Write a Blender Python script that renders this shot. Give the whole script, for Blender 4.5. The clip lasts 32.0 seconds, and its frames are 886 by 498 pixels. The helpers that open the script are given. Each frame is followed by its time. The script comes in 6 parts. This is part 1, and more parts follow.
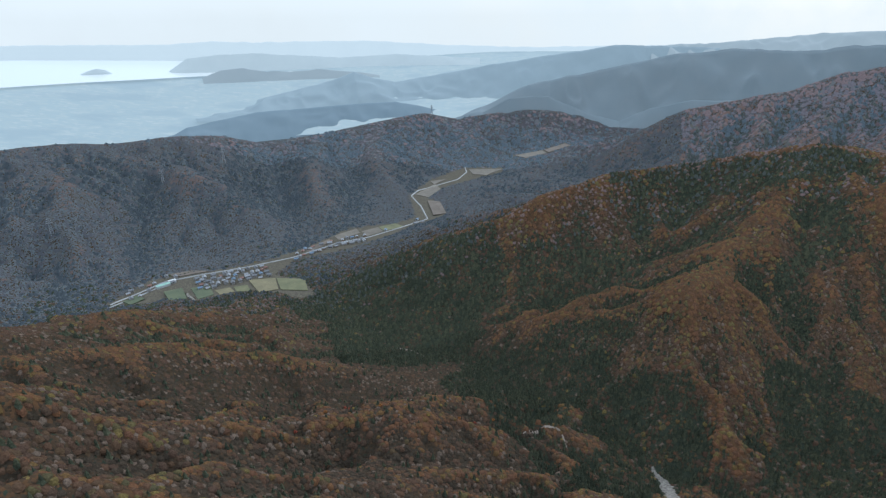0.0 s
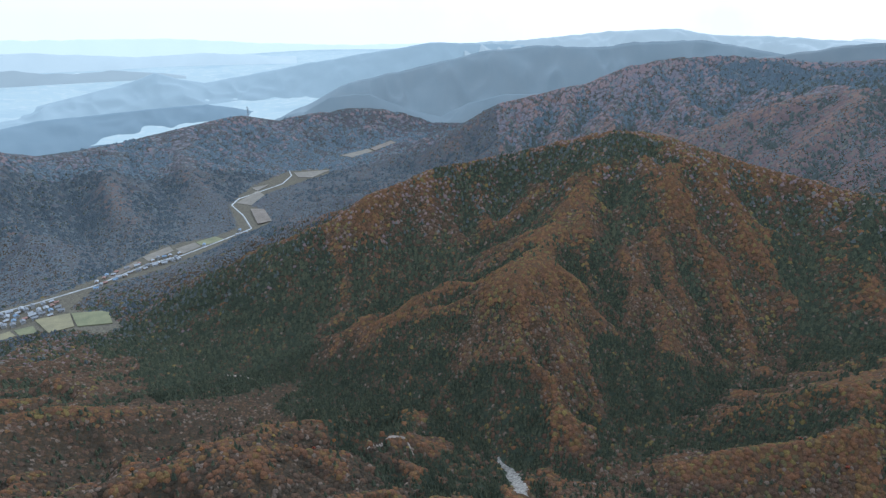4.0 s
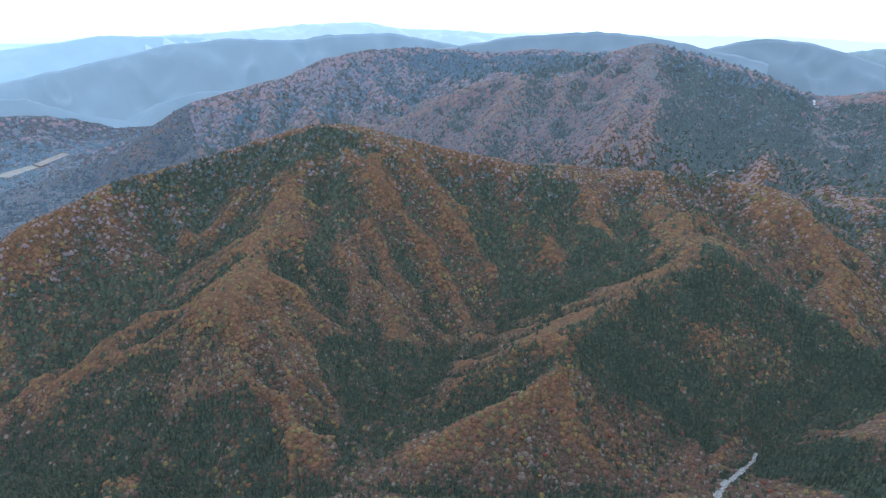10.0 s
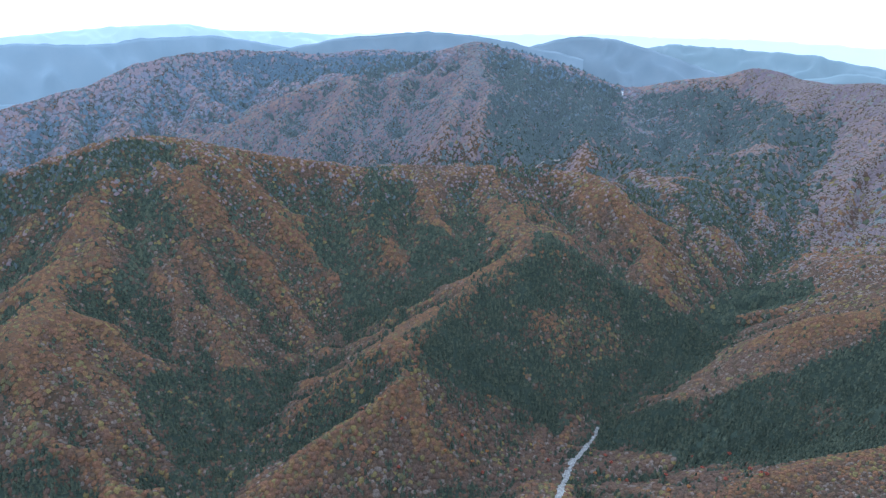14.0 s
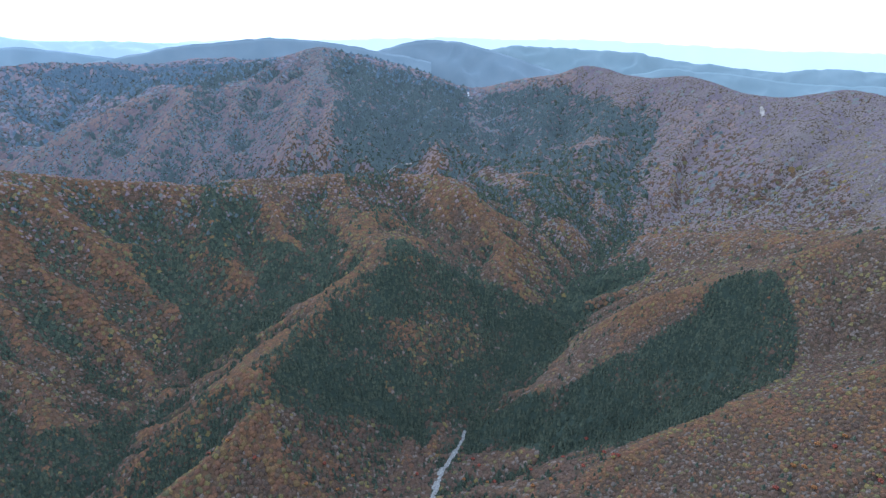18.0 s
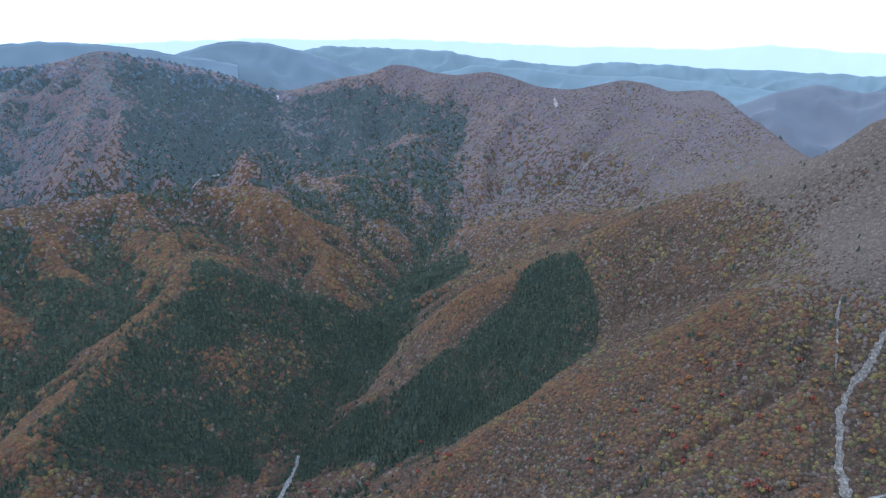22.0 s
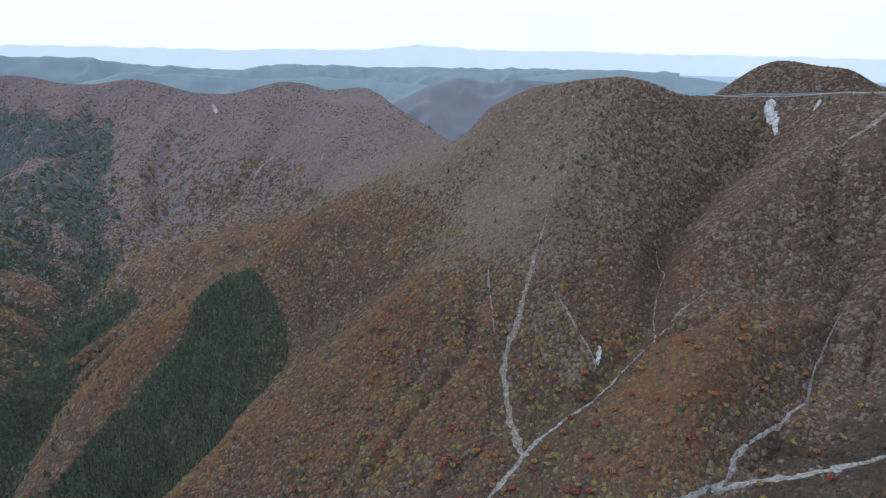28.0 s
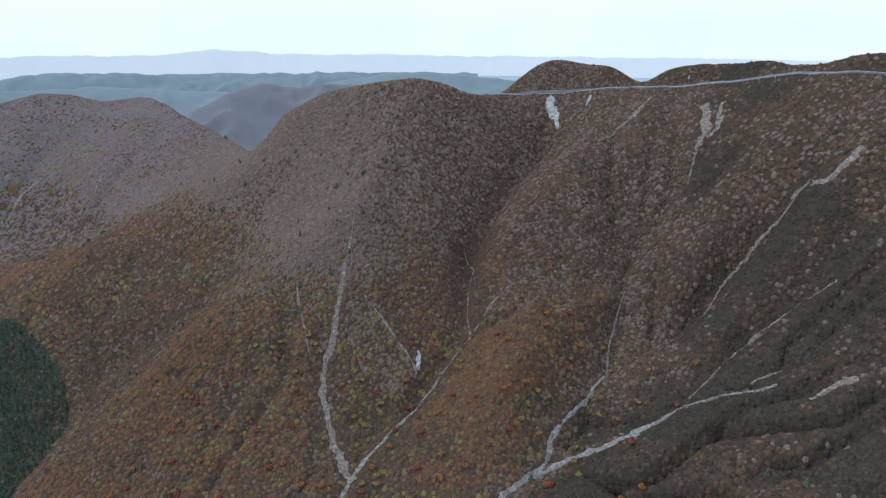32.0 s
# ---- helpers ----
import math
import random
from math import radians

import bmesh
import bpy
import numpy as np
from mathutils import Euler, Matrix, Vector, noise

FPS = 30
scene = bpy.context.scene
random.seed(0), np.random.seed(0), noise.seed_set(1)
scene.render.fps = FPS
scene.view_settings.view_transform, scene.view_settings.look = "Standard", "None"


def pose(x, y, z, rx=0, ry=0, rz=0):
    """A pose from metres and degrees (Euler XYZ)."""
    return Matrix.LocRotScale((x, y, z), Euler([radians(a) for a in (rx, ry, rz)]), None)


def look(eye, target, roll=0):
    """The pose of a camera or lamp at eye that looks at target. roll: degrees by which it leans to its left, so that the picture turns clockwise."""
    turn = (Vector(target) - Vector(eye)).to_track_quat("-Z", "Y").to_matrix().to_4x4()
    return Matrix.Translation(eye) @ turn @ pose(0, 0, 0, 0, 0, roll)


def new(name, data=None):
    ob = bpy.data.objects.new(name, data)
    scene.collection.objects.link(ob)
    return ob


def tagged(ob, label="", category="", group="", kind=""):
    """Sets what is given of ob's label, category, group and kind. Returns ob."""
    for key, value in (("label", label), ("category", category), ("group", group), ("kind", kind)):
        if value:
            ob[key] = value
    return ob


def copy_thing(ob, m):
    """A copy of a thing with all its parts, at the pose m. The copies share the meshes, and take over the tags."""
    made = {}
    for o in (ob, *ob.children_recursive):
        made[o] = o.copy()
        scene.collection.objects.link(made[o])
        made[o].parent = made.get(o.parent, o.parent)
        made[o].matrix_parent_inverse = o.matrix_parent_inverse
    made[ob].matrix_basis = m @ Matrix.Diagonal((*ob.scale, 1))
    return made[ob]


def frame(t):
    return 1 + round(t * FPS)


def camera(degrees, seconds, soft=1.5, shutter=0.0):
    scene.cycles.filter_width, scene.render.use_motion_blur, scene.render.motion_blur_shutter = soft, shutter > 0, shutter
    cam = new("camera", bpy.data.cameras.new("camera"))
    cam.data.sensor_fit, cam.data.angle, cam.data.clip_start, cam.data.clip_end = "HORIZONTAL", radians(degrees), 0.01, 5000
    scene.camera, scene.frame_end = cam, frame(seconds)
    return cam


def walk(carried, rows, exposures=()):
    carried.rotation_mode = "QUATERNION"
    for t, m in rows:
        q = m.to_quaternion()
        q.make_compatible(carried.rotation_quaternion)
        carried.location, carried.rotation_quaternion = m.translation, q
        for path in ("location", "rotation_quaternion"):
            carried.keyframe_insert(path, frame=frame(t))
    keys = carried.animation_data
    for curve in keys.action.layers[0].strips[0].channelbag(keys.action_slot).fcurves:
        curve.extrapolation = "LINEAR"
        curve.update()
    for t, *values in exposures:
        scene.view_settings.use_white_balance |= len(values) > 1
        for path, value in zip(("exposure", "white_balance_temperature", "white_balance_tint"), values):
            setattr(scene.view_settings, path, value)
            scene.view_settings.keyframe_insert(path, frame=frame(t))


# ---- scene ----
EXPOSURES = [(0, 0.92, 5250, 7), (4, 1.26, 5020, 7), (9, 1.76, 4700, 8), (13, 1.84, 4500, 8), (19, 1.66, 4450, 8), (24, 1.45, 4560, 9), (28, 1.26, 4960, 10), (32, 1.12, 5020, 10)]
cam = camera(73.86, 32.0, soft=1.35)
# seconds, east, north, height, heading, degrees below level, lean
PATH = [
    (0.0, -180.3, -23.8, 643.9, 11.094, 21.502, -0.788),
    (0.5, -175.5, -18.8, 641.6, 12.400, 21.553, -0.698),
    (1.0, -170.9, -13.7, 639.9, 13.325, 21.538, -0.785),
    (1.5, -166.6, -8.8, 638.5, 14.194, 21.581, -0.769),
    (2.0, -162.3, -3.9, 637.5, 16.718, 21.612, -0.663),
    (2.5, -158.1, 0.8, 636.7, 19.730, 21.619, -0.618),
    (3.0, -153.8, 5.2, 636.1, 22.504, 21.632, -0.460),
    (3.5, -149.5, 9.4, 635.6, 25.112, 21.679, -0.340),
    (4.0, -145.1, 13.3, 635.2, 27.706, 21.750, -0.211),
    (4.5, -140.5, 16.8, 634.9, 30.223, 21.808, -0.175),
    (6.5, -120.4, 27.1, 633.4, 38.358, 22.006, 0.170),
    (7.0, -114.9, 28.7, 633.0, 40.699, 22.079, 0.250),
    (7.5, -109.2, 29.9, 632.4, 43.074, 22.129, 0.408),
    (8.0, -103.3, 30.7, 631.9, 45.457, 22.147, 0.531),
    (8.5, -97.3, 31.1, 631.2, 47.819, 22.121, 0.619),
    (9.0, -91.2, 31.2, 630.6, 50.224, 22.137, 0.702),
    (9.5, -84.9, 30.8, 629.8, 52.633, 22.161, 0.865),
    (10.0, -78.5, 30.1, 629.1, 55.005, 22.148, 0.921),
    (10.5, -72.1, 29.1, 628.3, 57.324, 22.143, 1.050),
    (11.0, -65.6, 27.8, 627.5, 59.646, 22.153, 1.170),
    (11.5, -59.1, 26.1, 626.7, 61.877, 22.124, 1.229),
    (12.0, -52.6, 24.1, 625.9, 63.743, 22.107, 1.195),
    (12.5, -46.0, 21.9, 625.0, 65.352, 22.059, 1.159),
    (13.0, -39.6, 19.4, 624.3, 66.885, 22.018, 1.092),
    (13.5, -33.2, 16.7, 623.5, 68.237, 21.948, 0.903),
    (14.0, -26.9, 13.7, 622.8, 69.626, 21.806, 0.762),
    (14.5, -20.7, 10.6, 622.1, 71.116, 21.711, 0.656),
    (16.5, 2.6, -3.9, 619.8, 77.400, 21.404, 0.173),
    (17.0, 7.9, -7.9, 619.4, 79.175, 21.304, 0.157),
    (17.5, 13.1, -12.0, 619.0, 80.850, 21.271, 0.069),
    (18.0, 18.0, -16.2, 618.7, 82.705, 21.281, 0.008),
    (18.5, 22.8, -20.6, 618.4, 84.531, 21.302, -0.058),
    (19.0, 27.3, -25.0, 618.1, 86.375, 21.328, -0.077),
    (19.5, 31.5, -29.5, 617.9, 88.206, 21.348, -0.127),
    (20.0, 35.6, -34.2, 617.6, 90.224, 21.355, -0.152),
    (20.5, 39.4, -38.9, 617.4, 92.479, 21.373, -0.149),
    (21.0, 43.0, -43.6, 617.2, 94.732, 21.370, -0.216),
    (21.5, 46.4, -48.5, 617.0, 96.991, 21.344, -0.209),
    (22.0, 49.5, -53.4, 616.8, 99.270, 21.317, -0.276),
    (22.5, 52.5, -58.3, 616.5, 101.582, 21.251, -0.310),
    (23.0, 55.2, -63.3, 616.2, 103.990, 21.214, -0.181),
    (23.5, 57.7, -68.4, 615.8, 106.517, 21.228, -0.173),
    (24.0, 60.1, -73.5, 615.4, 109.059, 21.260, -0.151),
    (24.5, 62.3, -78.6, 615.0, 111.553, 21.241, -0.179),
    (25.0, 64.3, -83.8, 614.4, 113.851, 21.256, -0.159),
    (25.5, 66.2, -89.0, 613.8, 116.315, 21.233, -0.174),
    (27.5, 72.1, -109.6, 610.8, 126.348, 21.210, -0.165),
    (28.0, 73.2, -114.7, 610.0, 128.910, 21.192, -0.188),
    (28.5, 74.1, -119.7, 609.2, 131.407, 21.236, -0.088),
    (29.0, 74.9, -124.5, 608.4, 133.938, 21.252, -0.069),
    (29.5, 75.6, -129.2, 607.7, 136.442, 21.280, -0.030),
    (30.0, 76.0, -133.7, 607.2, 138.856, 21.184, -0.023),
    (30.5, 76.2, -138.0, 606.8, 141.223, 21.081, -0.030),
    (31.0, 76.1, -142.0, 606.7, 143.430, 21.008, -0.092),
    (31.5, 75.8, -145.6, 606.9, 145.093, 20.946, -0.069),
    (32.0, 75.1, -148.8, 607.5, 146.598, 20.903, -0.073),
]
walk(cam, [(t, pose(x, y, z, 90 - down, 0, -head) @ pose(0, 0, 0, 0, 0, lean)) for t, x, y, z, head, down, lean in PATH], EXPOSURES)

# ---- sky and sun ----
SUN_HEAD, SUN_HIGH = 52.0, 27.0
world = bpy.data.worlds.new("world")
scene.world = world
world.use_nodes = True
wn, wl = world.node_tree.nodes, world.node_tree.links
wn.clear()
sky = wn.new("ShaderNodeTexSky")
sky.sky_type, sky.sun_disc = "NISHITA", False
sky.sun_elevation, sky.sun_rotation = radians(SUN_HIGH), radians(SUN_HEAD)
sky.air_density, sky.dust_density, sky.ozone_density = 1.0, 2.0, 1.0
bg_clear, bg_cloud = wn.new("ShaderNodeBackground"), wn.new("ShaderNodeBackground")
bg_clear.inputs["Strength"].default_value = 0.10
# overcast veil: dimmer and warmer at the horizon, three times brighter overhead
place, upness = wn.new("ShaderNodeTexCoord"), wn.new("ShaderNodeSeparateXYZ")
veil_tone, veil_power = wn.new("ShaderNodeValToRGB"), wn.new("ShaderNodeMapRange")
for e, (pos, col) in zip([veil_tone.color_ramp.elements[0], veil_tone.color_ramp.elements[1], veil_tone.color_ramp.elements.new(0.06), veil_tone.color_ramp.elements.new(0.12)],
                         [(0.0, (1.0, 0.965, 0.86)), (0.3, (0.88, 0.97, 1.0)), (0.06, (1.0, 0.97, 0.87)), (0.15, (0.96, 1.0, 0.96))]):
    e.position, e.color = pos, (*col, 1)
veil_power.inputs["From Min"].default_value, veil_power.inputs["From Max"].default_value = 0.0, 1.0
veil_power.inputs["To Min"].default_value, veil_power.inputs["To Max"].default_value = 0.48, 1.25
wl.new(place.outputs["Generated"], upness.inputs["Vector"])
wl.new(upness.outputs["Z"], veil_tone.inputs["Fac"])
wl.new(upness.outputs["Z"], veil_power.inputs["Value"])
wl.new(veil_tone.outputs["Color"], bg_cloud.inputs["Color"])
wl.new(veil_power.outputs["Result"], bg_cloud.inputs["Strength"])
veil = wn.new("ShaderNodeTexNoise")
veil.inputs["Scale"].default_value, veil.inputs["Detail"].default_value, veil.inputs["Roughness"].default_value = 3.0, 6.0, 0.6
veil_ramp = wn.new("ShaderNodeMapRange")
veil_ramp.inputs["From Min"].default_value, veil_ramp.inputs["From Max"].default_value = 0.3, 0.6
veil_ramp.inputs["To Min"].default_value, veil_ramp.inputs["To Max"].default_value = 0.90, 1.0
wl.new(veil.outputs["Fac"], veil_ramp.inputs["Value"])
sky_mix, world_out = wn.new("ShaderNodeMixShader"), wn.new("ShaderNodeOutputWorld")
wl.new(sky.outputs["Color"], bg_clear.inputs["Color"])
wl.new(veil_ramp.outputs["Result"], sky_mix.inputs["Fac"])
wl.new(bg_clear.outputs["Background"], sky_mix.inputs[1])
wl.new(bg_cloud.outputs["Background"], sky_mix.inputs[2])
wl.new(sky_mix.outputs["Shader"], world_out.inputs["Surface"])
sun = new("sun", bpy.data.lights.new("sun", "SUN"))
sun.data.energy, sun.data.angle, sun.data.color = 1.05, radians(9), (1.0, 0.93, 0.84)
sun.matrix_world = look((0, 0, 0), (-math.sin(radians(SUN_HEAD)) * math.cos(radians(SUN_HIGH)),
                                    -math.cos(radians(SUN_HEAD)) * math.cos(radians(SUN_HIGH)), -math.sin(radians(SUN_HIGH))))


# ---- materials ----
def material(name, rough=0.9):
    m = bpy.data.materials.new(name)
    m.use_nodes = True
    b = m.node_tree.nodes["Principled BSDF"]
    b.inputs["Roughness"].default_value = rough
    b.inputs["Specular IOR Level"].default_value = 0.15
    return m, m.node_tree.nodes, m.node_tree.links, b


def ramp_node(nodes, stops):
    r = nodes.new("ShaderNodeValToRGB")
    while len(r.color_ramp.elements) < len(stops):
        r.color_ramp.elements.new(0.5)
    for e, (pos, col) in zip(r.color_ramp.elements, stops):
        e.position, e.color = pos, (*col, 1)
    return r


def noise_node(nodes, links, size, detail=4, rough=0.55):
    """Noise at a world-size grain in metres."""
    g = nodes.new("ShaderNodeNewGeometry")
    n = nodes.new("ShaderNodeTexNoise")
    n.inputs["Scale"].default_value, n.inputs["Detail"].default_value, n.inputs["Roughness"].default_value = 1.0 / size, detail, rough
    links.new(g.outputs["Position"], n.inputs["Vector"])
    return n


def surface(name, stops, size, bump=0.3, bump_size=2.0, rough=0.9, detail=5):
    """A weathered surface: colours from noise at the given grain, relief at a finer one."""
    m, n, l, b = material(name, rough)
    r = ramp_node(n, stops)
    a, f = noise_node(n, l, size, detail), noise_node(n, l, bump_size, 3)
    mix = n.new("ShaderNodeMath")
    mix.operation = "MULTIPLY_ADD"
    mix.inputs[1].default_value = 0.35
    sub = n.new("ShaderNodeMath")
    sub.operation = "SUBTRACT"
    sub.inputs[1].default_value = 0.175
    l.new(a.outputs["Fac"], sub.inputs[0])
    l.new(f.outputs["Fac"], mix.inputs[0])
    l.new(sub.outputs[0], mix.inputs[2])
    l.new(mix.outputs[0], r.inputs["Fac"])
    l.new(r.outputs["Color"], b.inputs["Base Color"])
    bp = n.new("ShaderNodeBump")
    bp.inputs["Strength"].default_value, bp.inputs["Distance"].default_value = bump, bump_size
    l.new(f.outputs["Fac"], bp.inputs["Height"])
    l.new(bp.outputs["Normal"], b.inputs["Normal"])
    return m


def foliage(name, stops, patch=90.0, spread=0.65, leaf=1.5):
    """Leaves: every crown its own tint, shifting slowly over the slope, with a leafy relief."""
    m, n, l, b = material(name, 1.0)
    b.inputs["Specular IOR Level"].default_value = 0.0
    g = n.new("ShaderNodeNewGeometry")
    big = noise_node(n, l, patch, 3)
    fine = noise_node(n, l, leaf, 2)
    mul = n.new("ShaderNodeMath")
    mul.operation = "MULTIPLY"
    mul.inputs[1].default_value = spread
    l.new(g.outputs["Random Per Island"], mul.inputs[0])
    add = n.new("ShaderNodeMath")
    add.operation = "MULTIPLY_ADD"
    add.inputs[1].default_value = 1.0 - spread
    l.new(big.outputs["Fac"], add.inputs[0])
    l.new(mul.outputs[0], add.inputs[2])
    r = ramp_node(n, stops)
    l.new(add.outputs[0], r.inputs["Fac"])
    hs = n.new("ShaderNodeMapRange")
    hs.inputs["From Min"].default_value, hs.inputs["From Max"].default_value = 0.3, 0.7
    hs.inputs["To Min"].default_value, hs.inputs["To Max"].default_value = (0.68, 1.30) if leaf < 3 else (0.88, 1.12)
    l.new(fine.outputs["Fac"], hs.inputs["Value"])
    mx = n.new("ShaderNodeMix")
    mx.data_type, mx.blend_type = "RGBA", "MULTIPLY"
    mx.inputs["Factor"].default_value = 1.0
    l.new(r.outputs["Color"], mx.inputs["A"])
    l.new(hs.outputs["Result"], mx.inputs["B"])
    l.new(mx.outputs["Result"], b.inputs["Base Color"])
    bp = n.new("ShaderNodeBump")
    bp.inputs["Strength"].default_value, bp.inputs["Distance"].default_value = 0.55, leaf
    l.new(fine.outputs["Fac"], bp.inputs["Height"])
    l.new(bp.outputs["Normal"], b.inputs["Normal"])
    return m


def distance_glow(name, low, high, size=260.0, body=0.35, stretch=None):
    """Far-off country behind air: haze painted as a pale glow, plus a little daylight."""
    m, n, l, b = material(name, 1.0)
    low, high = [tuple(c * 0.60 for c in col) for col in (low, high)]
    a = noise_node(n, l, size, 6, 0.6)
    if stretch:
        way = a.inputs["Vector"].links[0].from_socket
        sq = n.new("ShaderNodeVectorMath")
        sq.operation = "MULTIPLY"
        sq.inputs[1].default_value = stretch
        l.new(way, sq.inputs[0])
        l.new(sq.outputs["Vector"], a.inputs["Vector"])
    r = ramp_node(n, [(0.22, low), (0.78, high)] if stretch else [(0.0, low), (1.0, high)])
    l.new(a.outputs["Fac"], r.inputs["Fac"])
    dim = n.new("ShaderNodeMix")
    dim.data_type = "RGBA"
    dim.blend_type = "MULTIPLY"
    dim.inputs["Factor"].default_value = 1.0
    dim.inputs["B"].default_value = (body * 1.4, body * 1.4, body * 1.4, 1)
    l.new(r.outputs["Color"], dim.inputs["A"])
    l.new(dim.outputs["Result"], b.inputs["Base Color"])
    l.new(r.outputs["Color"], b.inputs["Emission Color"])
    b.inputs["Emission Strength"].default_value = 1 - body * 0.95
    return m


def woodland_floor():
    """Undergrowth and low canopy: a patchwork of small crowns whose share of each colour follows the woods above; far
    off, haze is mixed into the colour.
    """
    m, n, l, b = material("woodland_undergrowth", 1.0)
    b.inputs["Specular IOR Level"].default_value = 0.0
    g = n.new("ShaderNodeNewGeometry")
    cell = n.new("ShaderNodeTexVoronoi")
    cell.inputs["Scale"].default_value = 1 / 2.7
    l.new(g.outputs["Position"], cell.inputs["Vector"])
    pick = n.new("ShaderNodeSeparateColor")
    l.new(cell.outputs["Color"], pick.inputs["Color"])
    tint = None
    for share, lot, stops in (("", "", [(0.0, (0.030, 0.022, 0.015)), (0.5, (0.037, 0.025, 0.016)), (1.0, (0.044, 0.030, 0.018))]), ("rust", "Red", [(0.0, (0.049, 0.030, 0.018)), (1.0, (0.065, 0.036, 0.018))]),
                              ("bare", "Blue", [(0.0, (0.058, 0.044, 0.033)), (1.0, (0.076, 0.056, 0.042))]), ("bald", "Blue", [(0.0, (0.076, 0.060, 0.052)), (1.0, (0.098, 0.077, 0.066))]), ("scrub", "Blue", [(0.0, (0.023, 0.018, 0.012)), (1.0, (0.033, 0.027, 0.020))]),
                              ("cedar", "Green", [(0.0, (0.018, 0.022, 0.016)), (1.0, (0.027, 0.031, 0.021))]), ("haze_tint", "Blue", [(0.0, (0.060, 0.073, 0.081)), (1.0, (0.070, 0.074, 0.077))]), ("field", "Red", [(0.0, (0.056, 0.050, 0.040)), (1.0, (0.090, 0.080, 0.060))])):
        r = ramp_node(n, stops)
        l.new(pick.outputs["Red" if lot == "Green" else "Green"], r.inputs["Fac"])
        if share:
            at, less, mx = n.new("ShaderNodeAttribute"), n.new("ShaderNodeMath"), n.new("ShaderNodeMix")
            at.attribute_name = share
            less.operation = "LESS_THAN"
            mx.data_type = "RGBA"
            l.new(pick.outputs[lot], less.inputs[0])
            l.new(at.outputs["Fac"], less.inputs[1])
            l.new(less.outputs[0], mx.inputs["Factor"])
            l.new(tint, mx.inputs["A"])
            l.new(r.outputs["Color"], mx.inputs["B"])
            tint = mx.outputs["Result"]
        else:
            tint = r.outputs["Color"]
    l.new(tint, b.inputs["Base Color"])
    bp = n.new("ShaderNodeBump")
    bp.invert = True
    bp.inputs["Strength"].default_value, bp.inputs["Distance"].default_value = 0.4, 1.8
    l.new(cell.outputs["Distance"], bp.inputs["Height"])
    l.new(bp.outputs["Normal"], b.inputs["Normal"])
    return m


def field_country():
    """The far plain: a patchwork of pale fields with towns and dark groves, its haze painted as a glow."""
    m, n, l, b = material("haze_glow_plain", 1.0)
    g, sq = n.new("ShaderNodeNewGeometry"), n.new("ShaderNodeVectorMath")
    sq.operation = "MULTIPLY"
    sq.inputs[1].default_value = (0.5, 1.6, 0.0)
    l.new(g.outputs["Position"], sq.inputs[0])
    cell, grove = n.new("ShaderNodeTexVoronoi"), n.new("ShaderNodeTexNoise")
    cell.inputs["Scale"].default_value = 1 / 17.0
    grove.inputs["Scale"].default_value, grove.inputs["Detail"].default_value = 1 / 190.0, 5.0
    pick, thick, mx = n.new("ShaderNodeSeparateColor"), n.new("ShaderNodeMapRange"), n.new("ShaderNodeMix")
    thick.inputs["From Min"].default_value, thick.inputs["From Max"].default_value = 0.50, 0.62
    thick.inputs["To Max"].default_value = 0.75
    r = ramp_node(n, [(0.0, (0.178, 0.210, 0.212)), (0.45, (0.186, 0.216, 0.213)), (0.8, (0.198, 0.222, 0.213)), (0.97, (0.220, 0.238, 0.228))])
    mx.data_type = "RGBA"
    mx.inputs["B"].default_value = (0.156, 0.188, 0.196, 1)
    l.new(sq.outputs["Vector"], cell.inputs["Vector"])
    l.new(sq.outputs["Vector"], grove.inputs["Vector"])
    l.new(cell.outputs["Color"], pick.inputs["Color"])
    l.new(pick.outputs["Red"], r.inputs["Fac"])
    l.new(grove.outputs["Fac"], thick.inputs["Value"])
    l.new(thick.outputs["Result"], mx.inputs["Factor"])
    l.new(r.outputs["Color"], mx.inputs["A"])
    # the hazed field colours are given off as light, barely lit by day
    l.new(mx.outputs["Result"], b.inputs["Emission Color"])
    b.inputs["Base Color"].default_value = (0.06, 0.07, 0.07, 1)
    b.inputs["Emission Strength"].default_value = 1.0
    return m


M_FLOOR = woodland_floor()

